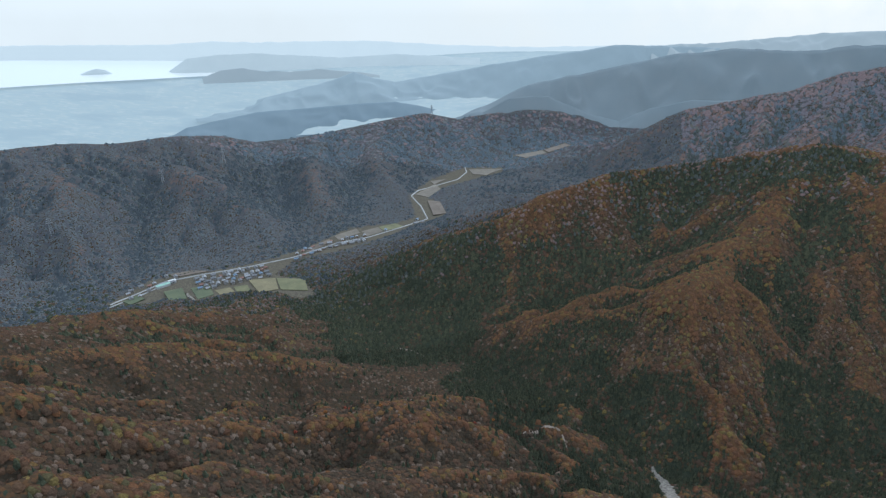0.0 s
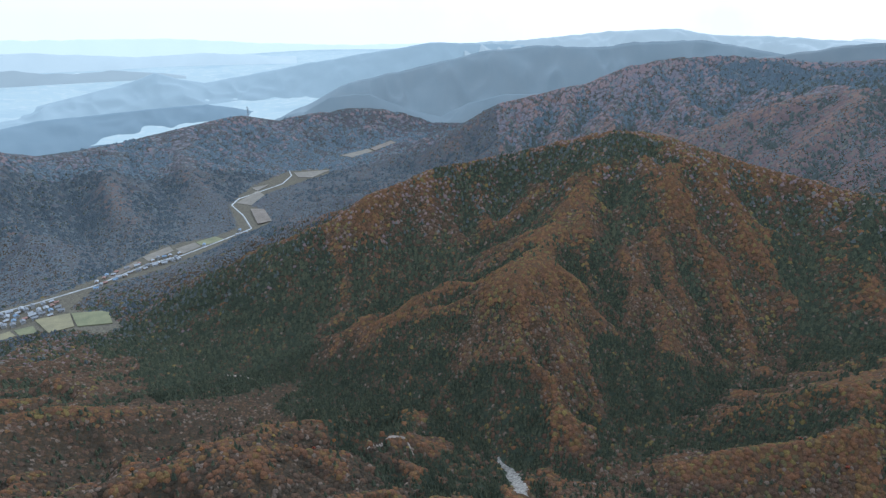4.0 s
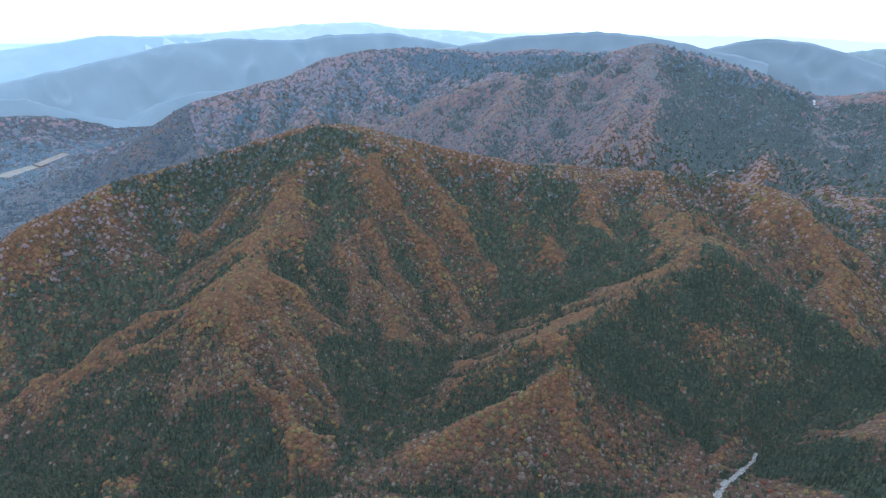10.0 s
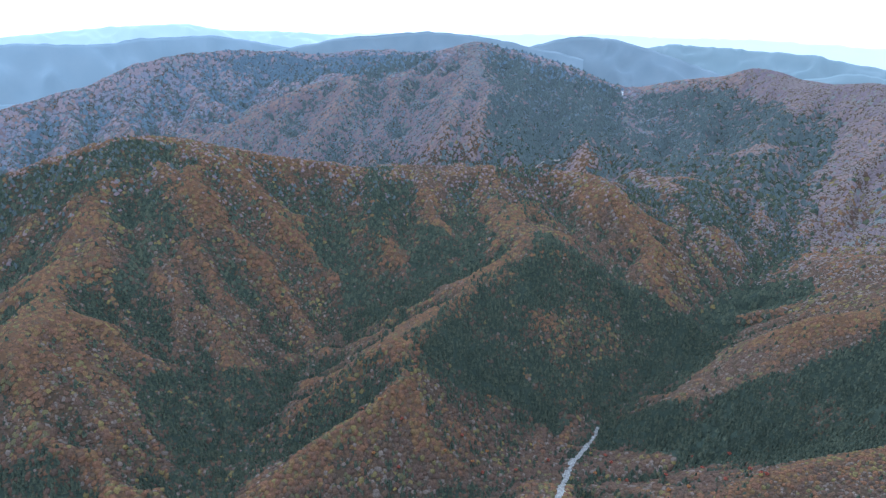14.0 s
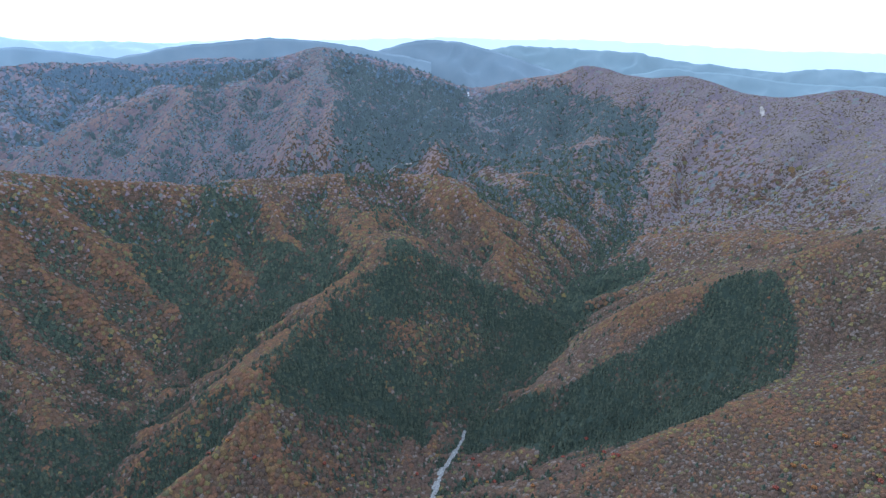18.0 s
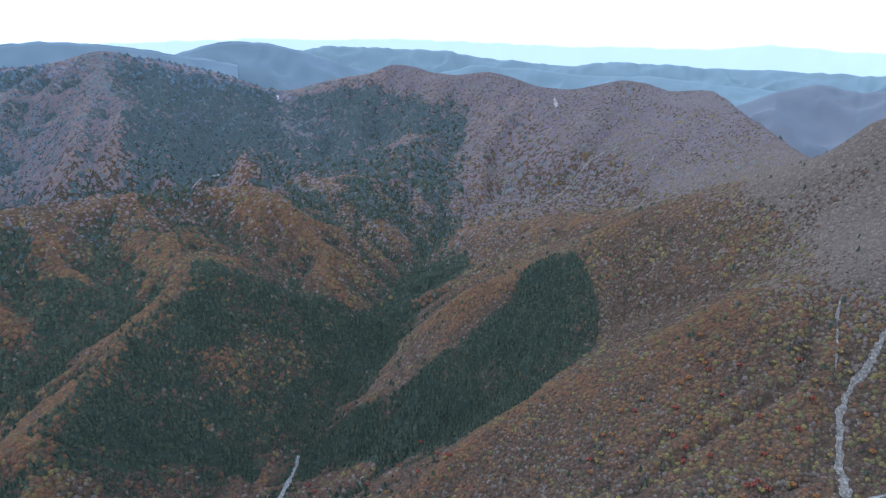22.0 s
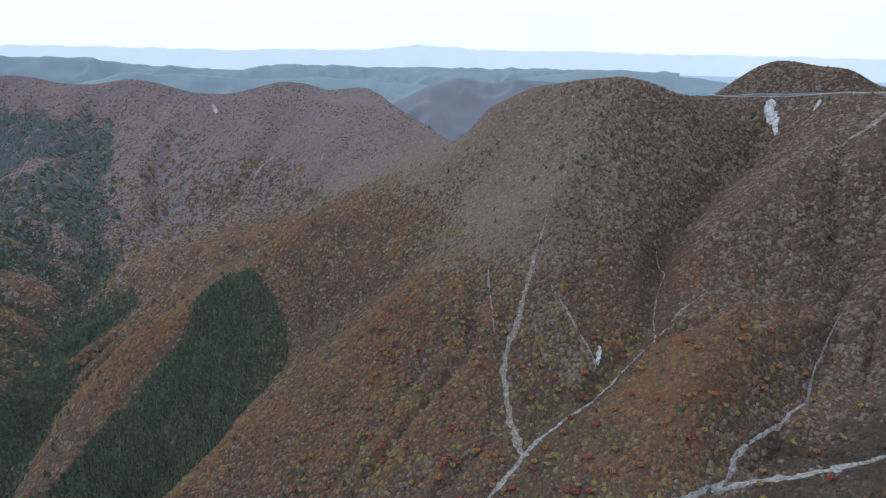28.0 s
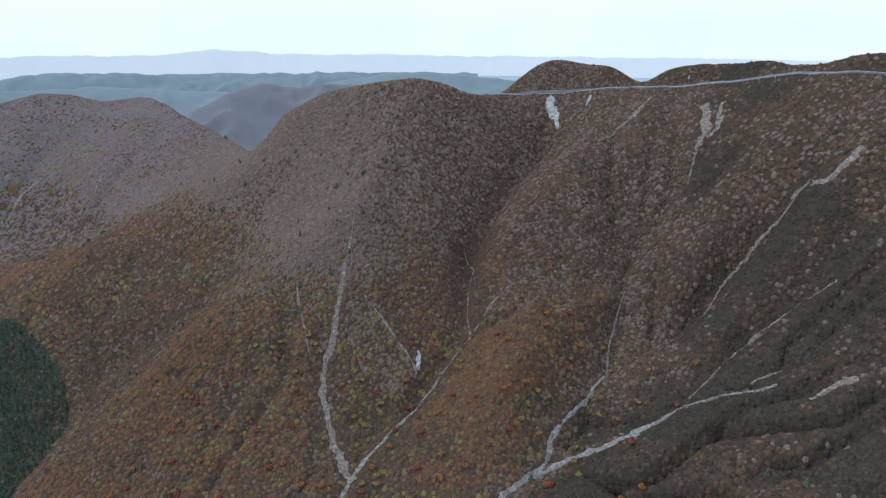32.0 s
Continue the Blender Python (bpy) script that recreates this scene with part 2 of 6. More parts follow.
# ---- lie of the land: lines of (heading, distance, height) ----
CREEKS = {
    "main": [(90.8, 905, 58), (89, 840, 26), (87.5, 800, 17), (86, 735, 14), (82, 670, 13), (77, 625, 12), (66, 575, 11), (55, 565, 11), (45, 585, 11), (38, 605, 12), (24.3, 639, 13), (14, 790, 11), (4, 950, 8), (-4, 1060, 6), (-9, 1300, 4), (-14, 1560, 2), (-19, 1800, 2)],
    "upper": [(90.8, 905, 58), (95.5, 965, 76), (96, 1050, 100), (98, 1120, 122), (98.6, 1190, 138), (102, 1190, 163), (105, 1150, 186), (109, 1085, 218), (113, 1050, 252), (117, 1025, 288)],
    "village": [(-40, 1500, 0), (-27, 1566, 2), (-22, 1640, 2), (-15, 1620, 2), (-5.7, 1700, 3), (1.8, 1797, 4), (4.4, 1871, 4), (3.4, 2149, 6), (7.9, 2328, 8), (9.9, 2508, 10), (15.3, 2727, 18), (19.9, 2939, 25), (25.1, 3385, 50)],
    "torrent": [(78, 610, 38), (92, 560, 62), (105, 480, 105), (120, 440, 155), (133, 480, 205), (139.7, 545, 244), (141.5, 585, 253), (146.2, 640, 271), (149.9, 700, 311), (150.1, 790, 349), (153.2, 880, 409), (155.7, 950, 445)],
    "torrent_b": [(133, 480, 205), (145, 470, 240), (153.2, 500, 258), (156.4, 560, 267), (159, 620, 289), (161.1, 650, 303), (162, 700, 318), (163.4, 800, 385)],
    "torrent_c": [(156.4, 560, 267), (160.9, 575, 280), (165, 595, 302), (167.4, 620, 313), (174, 640, 353), (178.3, 650, 392)],
    "torrent_d": [(161.1, 650, 303), (166.8, 707, 328), (170.5, 760, 388), (173, 790, 452), (174.4, 830, 530)],
    "torrent_e": [(167.4, 620, 313), (170.6, 670, 343), (173.7, 700, 386), (176.3, 730, 434), (178, 790, 520)],
    "gully": [(84, 640, 14), (92, 650, 42), (98, 680, 76), (105, 712, 108), (112, 745, 172), (117, 776, 212), (121.5, 825, 238), (127.5, 830, 288), (131, 850, 342), (134, 880, 402)],
    "fold": [(40, 640, 12), (43, 735, 17), (46, 775, 22), (50, 825, 29), (51.8, 895, 39), (55, 960, 50), (58, 1010, 78), (59.6, 1048, 106), (58.3, 1100, 135), (57.4, 1158, 163), (55.5, 1230, 215), (53.5, 1290, 272)],
    "fold_mouth": [(59.6, 1048, 106), (64, 1020, 126), (69, 1015, 145), (70.6, 1085, 176), (70.5, 1170, 206), (69.8, 1270, 246)],
    "fold_b": [(-2, 1060, 8), (5, 1080, 35), (11, 1100, 72), (17, 1130, 112), (22, 1180, 150), (27, 1215, 196), (31, 1270, 262)],
    "fold_c": [(8, 880, 10), (12, 850, 40), (17, 835, 82), (22, 835, 124), (25.5, 858, 164)],
    "fold_d": [(24.3, 639, 13), (25.5, 690, 62), (28, 775, 120), (30.3, 855, 166)],
    "beyond": [(95.5, 965, 76), (94.6, 1060, 112), (93.8, 1150, 162), (92.3, 1250, 203), (89.8, 1340, 222), (88.5, 1450, 233), (88, 1700, 262), (87, 2000, 320), (85.6, 2244, 361)],
    "back_fold": [(88, 1450, 215), (78, 1560, 200), (66, 1650, 190), (55, 1760, 160), (42, 1800, 110), (30, 1950, 60), (19, 2400, 25)],
    "high_fold": [(98.6, 1190, 138), (101, 1290, 165), (104, 1400, 195), (108, 1420, 216), (115, 1340, 240), (121, 1230, 290), (127, 1160, 350), (130, 1210, 385)],
    "far_fold": [(92, 1500, 240), (94, 1620, 270), (95.4, 1750, 312), (97, 1900, 382)],
    "near_hollow": [(-4, 1060, 6), (-16, 1010, 40), (-26, 1010, 120), (-36, 970, 200), (-50, 900, 300)],
    "near_hollow_b": [(8, 880, 10), (-4, 835, 26), (-13, 832, 46), (-18, 845, 78), (-28, 800, 150), (-40, 770, 270)],
    "near_hollow_c": [(24, 600, 18), (8, 575, 60), (-8, 560, 120), (-22, 575, 165), (-36, 590, 250)],
    "summit_fold": [(66, 1650, 190), (63, 1850, 252), (62.5, 2050, 332), (62.3, 2200, 402)],
    "summit_fold_b": [(78, 1560, 200), (78, 1750, 268), (78.8, 2000, 348), (78.4, 2250, 428)],
    "ridge_fold": [(42, 1800, 110), (44, 2050, 190), (46, 2350, 290), (48, 2600, 390)],
    "left_fold": [(-27, 1566, 2), (-24, 1900, 60), (-22, 2200, 150)],
    "left_fold_b": [(-9, 1680, 3), (-10, 2050, 20), (-10, 2450, 80)],
    "left_fold_c": [(1.5, 1800, 4), (-2, 2150, 20), (-4, 2600, 70)],
    "corner_fold": [(90.8, 915, 60), (89, 1010, 150), (84.1, 1110, 186), (81.5, 1190, 203), (79, 1285, 225), (77, 1330, 262)],
    "spur_fold": [(57.9, 1021, 150), (66, 1110, 190), (69, 1230, 235)],
    "behind_left": [(-60, 2900, -20), (-40, 2950, -20), (-20, 3050, -20), (-8, 3250, -10), (2, 3420, -5), (12, 3480, 20)],
    "behind_wall": [(25, 3385, 50), (32, 3150, 90), (42, 3150, 130), (55, 3250, 160), (68, 3200, 180), (78, 2950, 190), (86, 2700, 190), (97, 2650, 200), (104, 2350, 200), (112, 2150, 180), (120, 2050, 160), (127, 1900, 150), (133, 1500, 170), (137, 1250, 240), (146, 1180, 300), (156, 1200, 350), (168, 1150, 360), (178, 1100, 380)],
    "front_fold": [(75.5, 660, 12), (78, 740, 20), (80.5, 780, 42), (81.5, 830, 88), (80.6, 890, 140)],
    "fold_e": [(38, 605, 12), (37.5, 680, 24), (37.2, 780, 58), (37.3, 880, 126), (37.8, 1000, 186), (38.3, 1150, 255)],
    "fold_f": [(46, 775, 22), (48.2, 880, 64), (47.2, 960, 128), (46, 1030, 190), (44.8, 1140, 268), (43.6, 1250, 328)],
    "fold_g": [(61, 1170, 206), (64.5, 1130, 172), (65, 1040, 132)],
    "fold_h": [(65.5, 1220, 234), (66.5, 1120, 186), (66.8, 1030, 140)],
    "far_fold_b": [(101, 1290, 165), (100.6, 1500, 230), (101, 1650, 290), (101.6, 1800, 368)],
    "summit_fold_c": [(68.5, 1600, 205), (70.6, 1720, 285), (71.2, 1900, 372), (71.5, 2050, 430)],
    "summit_fold_d": [(73, 1560, 215), (73.8, 1700, 275), (74.6, 1850, 345), (74.9, 2050, 415)],
    "front_fold_b": [(72, 640, 14), (74, 730, 45), (75, 800, 88), (75.2, 860, 128)],
    "block_hollow": [(46.5, 735, 20), (51, 712, 32), (56, 712, 64), (60.5, 722, 96)],
    "vale_c": [(-18.6, 2286, 161), (-21.1, 2122, 99), (-23.2, 1965, 34), (-24.5, 1766, 12), (-25.1, 1621, 8)],
    "vale_d": [(-9.7, 2576, 109), (-9.4, 2346, 30), (-9.3, 2040, 12), (-9.3, 1773, 8)],
    "vale_e": [(-2.1, 2704, 82), (-2.0, 2395, 20), (-1.9, 2104, 10), (-1.8, 1863, 8)],
    "vale_f": [(-31.0, 2186, 188), (-30.2, 1926, 111), (-29.5, 1773, 32), (-29.4, 1590, 8)],
}
RIDGES = {
    "main": [(-8, 1420, 8), (-3, 1340, 60), (4, 1285, 135), (10.7, 1271, 208), (17, 1320, 260), (22.7, 1370, 295), (28, 1385, 308), (33, 1395, 338), (38, 1395, 373), (41, 1390, 379), (45, 1385, 362), (51, 1360, 325), (56, 1345, 303), (61.2, 1335, 283), (67, 1330, 280), (73.4, 1340, 284), (79, 1360, 281), (83.7, 1350, 281)],
    "spur_a": [(38, 1395, 373), (37, 1240, 312), (34.5, 1110, 248), (31.5, 1000, 222), (28, 915, 210), (22, 895, 178), (16.8, 912, 143), (12.3, 960, 101), (5.7, 1010, 46), (1, 1030, 14)],
    "spur_b": [(28, 915, 210), (25, 805, 166), (21.6, 767, 144), (16.4, 762, 102), (12, 740, 55), (9, 730, 20)],
    "spur_c": [(32, 1020, 224), (34.8, 905, 177), (34, 820, 128), (33.4, 742, 84), (31, 660, 62), (28.5, 605, 25)],
    "spur_d": [(41, 1390, 379), (41, 1250, 308), (40.8, 1100, 230), (41, 960, 150), (41, 850, 80), (40.5, 770, 35)],
    "spur_e": [(45, 1385, 362), (48, 1290, 322), (51.2, 1192, 255), (54, 1130, 198), (55.2, 1070, 140), (55, 1010, 82)],
    "spur_f": [(22.7, 1370, 295), (18, 1275, 225), (13, 1200, 162), (8, 1160, 98), (3, 1150, 50)],
    "spur_g": [(61.2, 1335, 283), (61.6, 1240, 256), (62.2, 1150, 222), (62, 1070, 172), (61.5, 1040, 130)],
    "block": [(73.4, 1340, 284), (73.1, 1240, 250), (74, 1140, 232), (77.5, 1080, 231), (78.8, 1025, 233), (75, 990, 202), (70.9, 906, 183), (67.7, 823, 160), (61.7, 774, 140), (55.2, 770, 98), (50.5, 735, 48), (46.5, 710, 18)],
    "block_b": [(67.7, 823, 160), (65.5, 740, 148), (64.2, 678, 136), (57, 672, 106), (51, 650, 74), (45, 620, 35)],
    "block_c": [(78.8, 1025, 233), (82.4, 975, 211), (85, 935, 180), (87.5, 905, 136), (89, 870, 75)],
    "stand": [(127.6, 993, 399), (121, 990, 345), (117, 950, 318), (114.2, 912, 286), (110, 880, 266), (107, 880, 250), (104.4, 880, 230), (99.7, 890, 156), (96, 850, 105), (94, 790, 90), (91, 750, 40)],
    "red": [(132.5, 930, 440), (127.6, 993, 399), (121.5, 1025, 344), (117.5, 1090, 300), (112, 1165, 258), (107, 1200, 224), (102.5, 1240, 180)],
    "shoulder": [(146, 940, 548), (141.8, 800, 424), (136, 770, 375), (128, 725, 326), (123, 700, 276), (119, 700, 240), (113, 660, 205), (103.6, 600, 146), (96, 560, 80)],
    "near_hill": [(133.6, 1050, 440), (135.3, 975, 500), (138.7, 950, 531), (143.5, 940, 545), (146, 940, 548), (148.1, 940, 541), (150.2, 935, 520), (152, 990, 520)],
    "scree": [(146, 940, 548), (147, 800, 400), (146, 680, 305), (143.5, 590, 262)],
    "pass": [(152, 1003, 519), (157.2, 998, 525), (163.3, 985, 531), (167.1, 968, 540), (172.1, 910, 552), (177.2, 893, 562), (188, 880, 566), (205, 820, 590), (230, 720, 600), (262, 660, 540), (290, 640, 450), (312, 640, 365)],
    "rim": [(152.4, 1030, 516), (154.5, 1035, 556), (156.1, 1035, 569), (158.7, 1030, 560), (160.7, 1020, 558), (162.9, 1005, 530), (164.4, 995, 560), (166.1, 990, 568), (168.8, 975, 569), (170.8, 955, 575), (172.2, 935, 566), (174.1, 925, 569), (175.7, 915, 581), (178, 915, 587)],
    "right_spur": [(163.2, 975, 531), (159.4, 890, 486), (157.4, 850, 468), (153.3, 775, 405), (151.5, 715, 335)],
    "right_spur_b": [(166.5, 965, 538), (166.2, 860, 487), (166, 800, 421), (163, 735, 366), (158.5, 690, 350), (154, 625, 330), (149, 575, 280)],
    "right_spur_c": [(170, 930, 548), (170.7, 830, 490), (169, 770, 425), (166, 720, 362)],
    "right_spur_d": [(175.5, 880, 558), (174.6, 760, 470), (171.5, 700, 390), (168.6, 650, 335)],
    "summit": [(45.4, 2020, 190), (48.2, 2100, 255), (52, 2150, 320), (55.8, 2200, 377), (59.5, 2250, 406), (64.6, 2300, 448), (68.4, 2380, 487), (72, 2437, 525), (76.2, 2474, 485), (79.1, 2420, 460), (82.2, 2350, 423), (85.6, 2244, 363), (87.2, 2230, 391), (90.3, 2230, 422), (93.6, 2230, 437), (96.5, 2235, 490), (99.2, 2100, 455), (102, 2000, 452), (104.6, 1950, 471), (107, 1880, 459), (108.7, 1820, 439), (112.5, 1760, 437), (116.5, 1720, 474), (118.9, 1680, 468), (120.6, 1650, 451), (124, 1620, 467), (126.6, 1500, 431), (130.5, 1330, 398), (132.2, 1180, 404), (133.6, 1050, 440)],
    "triangle": [(72, 2437, 525), (72, 2069, 446), (70.3, 1880, 368), (68.9, 1721, 304), (67, 1620, 235)],
    "summit_b": [(76.2, 2474, 485), (76.5, 2150, 438), (76.3, 1942, 396), (75.6, 1800, 328), (75, 1700, 280), (75, 1600, 225)],
    "summit_c": [(59.5, 2250, 406), (60.7, 2090, 398), (57.5, 2000, 320), (53, 1880, 215)],
    "notch_b": [(96.5, 2235, 490), (94, 2000, 390), (91.5, 1800, 300), (90.3, 1620, 255)],
    "bald_b": [(108.7, 1820, 439), (104.8, 1650, 332), (103, 1560, 272), (101.8, 1420, 205)],
    "bald_c": [(116.5, 1720, 474), (114, 1550, 385), (111, 1450, 280)],
    "bald_d": [(124, 1620, 467), (120.5, 1420, 372), (118, 1330, 300)],
    "wall": [(22, 2300, 70), (26, 2420, 200), (29.4, 2500, 275), (34.1, 2520, 325), (39, 2575, 365), (43.2, 2650, 458), (47, 2700, 472), (51.8, 2750, 482), (57.1, 2780, 450), (60.2, 2800, 459), (64.2, 2850, 473), (67.2, 2800, 449), (71, 2600, 470)],
    "wall_b": [(43.2, 2650, 425), (40.5, 2350, 270), (37, 2100, 130)],
    "wall_c": [(51.8, 2750, 467), (50, 2480, 340), (48.5, 2280, 250)],
    "wall_d": [(34.1, 2520, 295), (32, 2250, 150), (28, 2050, 75)],
    "left": [(-50, 2300, 270), (-40, 2400, 270), (-29.9, 2450, 261), (-25.7, 2500, 253), (-22.2, 2500, 228), (-17, 2550, 226), (-13.2, 2600, 202), (-9.6, 2750, 130), (-3.9, 2900, 125), (2.4, 3100, 147), (6.3, 3160, 173), (8.5, 3180, 145), (10.1, 3200, 136), (12.9, 3220, 155), (16.2, 3250, 171), (19.9, 3280, 163), (23.2, 3300, 121), (25.1, 3320, 60)],
    "left_g": [(-22.5, 2392, 214), (-20.0, 2284, 185), (-17.5, 2084, 168), (-14.7, 2084, 124), (-12.8, 1930, 82), (-11.9, 1743, 24)],
    "left_h": [(-13.2, 2507, 172), (-13.1, 2336, 135), (-12.2, 2264, 80)],
    "left_k": [(-27.9, 2420, 238), (-27.2, 2122, 206), (-26.0, 2006, 138), (-25.6, 1797, 63)],
    "left_i": [(-3.9, 2900, 125), (-4.8, 2684, 107), (-6.2, 2314, 106), (-6.3, 2093, 79), (-5.4, 1908, 38), (-5.1, 1835, 17)],
    "left_d": [(-29.9, 2450, 261), (-28, 2050, 175), (-29, 1750, 70)],
    "left_j": [(2.4, 3100, 147), (-0.2, 2886, 115), (0.2, 2480, 81), (1.3, 2241, 45), (2.1, 1998, 22)],
    "left_f": [(9.7, 3250, 103), (10.5, 2850, 60), (9, 2650, 20)],
    "near": [(-60, 800, 420), (-46, 650, 362), (-42.3, 655, 327), (-36.2, 665, 272), (-30, 690, 205), (-25.6, 705, 170), (-20.3, 660, 168), (-15, 645, 164), (-10, 632, 160), (-5, 675, 142), (0, 690, 116), (6, 690, 92), (10.2, 681, 80), (14, 690, 35)],
    "near_b": [(-55, 850, 380), (-41.2, 860, 290), (-37.3, 880, 258), (-31.2, 900, 223), (-26.8, 910, 201), (-21.8, 905, 168), (-15.9, 900, 104), (-8, 920, 40)],
    "near_c": [(-50, 1000, 320), (-39.1, 1020, 256), (-36.2, 1080, 214), (-33.2, 1110, 194), (-31, 1125, 185), (-28, 1180, 150), (-23, 1300, 60), (-19, 1400, 10)],
    "near_d": [(-47.3, 560, 349), (-44, 520, 318), (-34.7, 510, 250), (-24, 490, 200), (-8, 480, 120)],
    "spur_h": [(67, 1330, 280), (67.6, 1200, 240), (68.2, 1100, 196), (68, 1040, 152)],
    "spur_i": [(83.7, 1350, 281), (85.2, 1252, 276), (88.5, 1190, 226), (91, 1100, 203), (92.6, 1030, 178), (93.6, 985, 120)],
    "spur_j": [(91.5, 1480, 272), (92.6, 1378, 252), (95, 1290, 220), (97, 1235, 190), (97.9, 1195, 152)],
    "block_d": [(75, 990, 202), (77.5, 900, 178), (79, 845, 150), (78, 800, 92), (76.5, 750, 40)],
    "block_e": [(70.9, 906, 183), (72, 830, 142), (71, 760, 112), (68.4, 685, 110), (72, 670, 50)],
    "triangle_b": [(72.8, 2300, 490), (73.4, 1950, 404), (72.6, 1756, 346), (71, 1620, 280), (70.2, 1553, 238)],
    "summit_e": [(79.1, 2420, 460), (81, 2050, 372), (82.4, 1700, 300), (83, 1560, 245)],
    "summit_d": [(64.6, 2300, 448), (64.6, 2026, 364), (65.5, 1900, 300), (66, 1760, 235)],
    "bald_a": [(99.2, 2100, 455), (98.7, 1850, 392), (97.7, 1635, 332), (96.6, 1450, 245)],
}
# flat floor of the village valley and of the next one, corners (heading, distance)
VALLEY = [(-27.8, 1573), (-23.5, 1665), (-18.2, 1631), (-13.3, 1637), (-9.2, 1688), (-4.0, 1819), (0.8, 1836), (3.0, 1882), (2.9, 2125), (5.6, 2359), (9.4, 2559), (13.4, 2550), (13.3, 2467), (7.8, 2276), (4.9, 2151), (6.3, 1896), (4.9, 1841), (2.4, 1796), (-0.3, 1715), (-4.8, 1641), (-10.7, 1603), (-12.9, 1529), (-10.6, 1442), (-10.0, 1363), (-11.9, 1348), (-13.2, 1398), (-16.1, 1455), (-18.2, 1467), (-20.9, 1455), (-21.5, 1521), (-25.4, 1520)]
VALLEY_B = [(14.5, 2727), (17.7, 2846), (20.0, 3021), (20.6, 2966), (18.1, 2769), (15.8, 2655)]
STEP = radians(0.4)
R_IN, R_OUT = 90.0, 3560.0
NA, NR = 900, int(math.log(R_OUT / R_IN) / STEP) + 1
HEADS, DIST = np.arange(NA) * STEP, R_IN * np.exp(np.arange(NR) * STEP)


# gullies cut deeper on the steep scree side, shallower on the near foothills
RELIEF = np.interp(HEADS, np.radians([0, 12, 48, 58, 92, 100, 112, 146, 154, 185, 195, 290, 302, 360]), [0.8, 1, 1, 0.8, 0.8, 0.7, 0.3, 0.3, 0.85, 0.85, 0.8, 0.8, 0.8, 0.8])


# the wooded valleys are cut as a V, the steep open slopes below the ridge road are not
V_SHAPED = np.interp(HEADS, np.radians([0, 93, 99, 288, 296, 360]), [1, 1, 0, 0, 1, 1])


def grain(x, y, size, seed):
    """Smooth random field with waves of the given size."""
    rng = np.random.default_rng(seed)
    lat = rng.random((256, 256))
    u, v = x / size + 1000.0, y / size + 1000.0
    i, j = np.floor(u).astype(int), np.floor(v).astype(int)
    fu, fv = u - i, v - j
    fu, fv = fu * fu * (3 - 2 * fu), fv * fv * (3 - 2 * fv)
    a, b, c, d = lat[i % 256, j % 256], lat[(i + 1) % 256, j % 256], lat[i % 256, (j + 1) % 256], lat[(i + 1) % 256, (j + 1) % 256]
    return (a * (1 - fu) + b * fu) * (1 - fv) + (c * (1 - fu) + d * fu) * fv


def inside(heads, dist, poly):
    """Which points of the plan lie in a patch with corners (heading, distance)."""
    px, py = np.array([p[0] for p in poly], float), np.array([p[1] for p in poly], float)
    res = np.zeros(len(heads), bool)
    for i in range(len(poly)):
        j = i - 1
        cross = (py[i] > dist) != (py[j] > dist)
        with np.errstate(divide="ignore", invalid="ignore"):
            xi = (px[j] - px[i]) * (dist - py[i]) / (py[j] - py[i]) + px[i]
        res ^= cross & (heads < xi)
    return res


def densify(line, per=6.0):
    out = []
    for (a0, r0, z0), (a1, r1, z1) in zip(line, line[1:]):
        k = max(2, int((abs(a1 - a0) * radians(1) * (r0 + r1) / 2 + abs(r1 - r0)) / per))
        for s in np.linspace(0, 1, k, endpoint=False):
            out.append((a0 + (a1 - a0) * s, r0 + (r1 - r0) * s, z0 + (z1 - z0) * s))
    return np.array(out + [line[-1]])


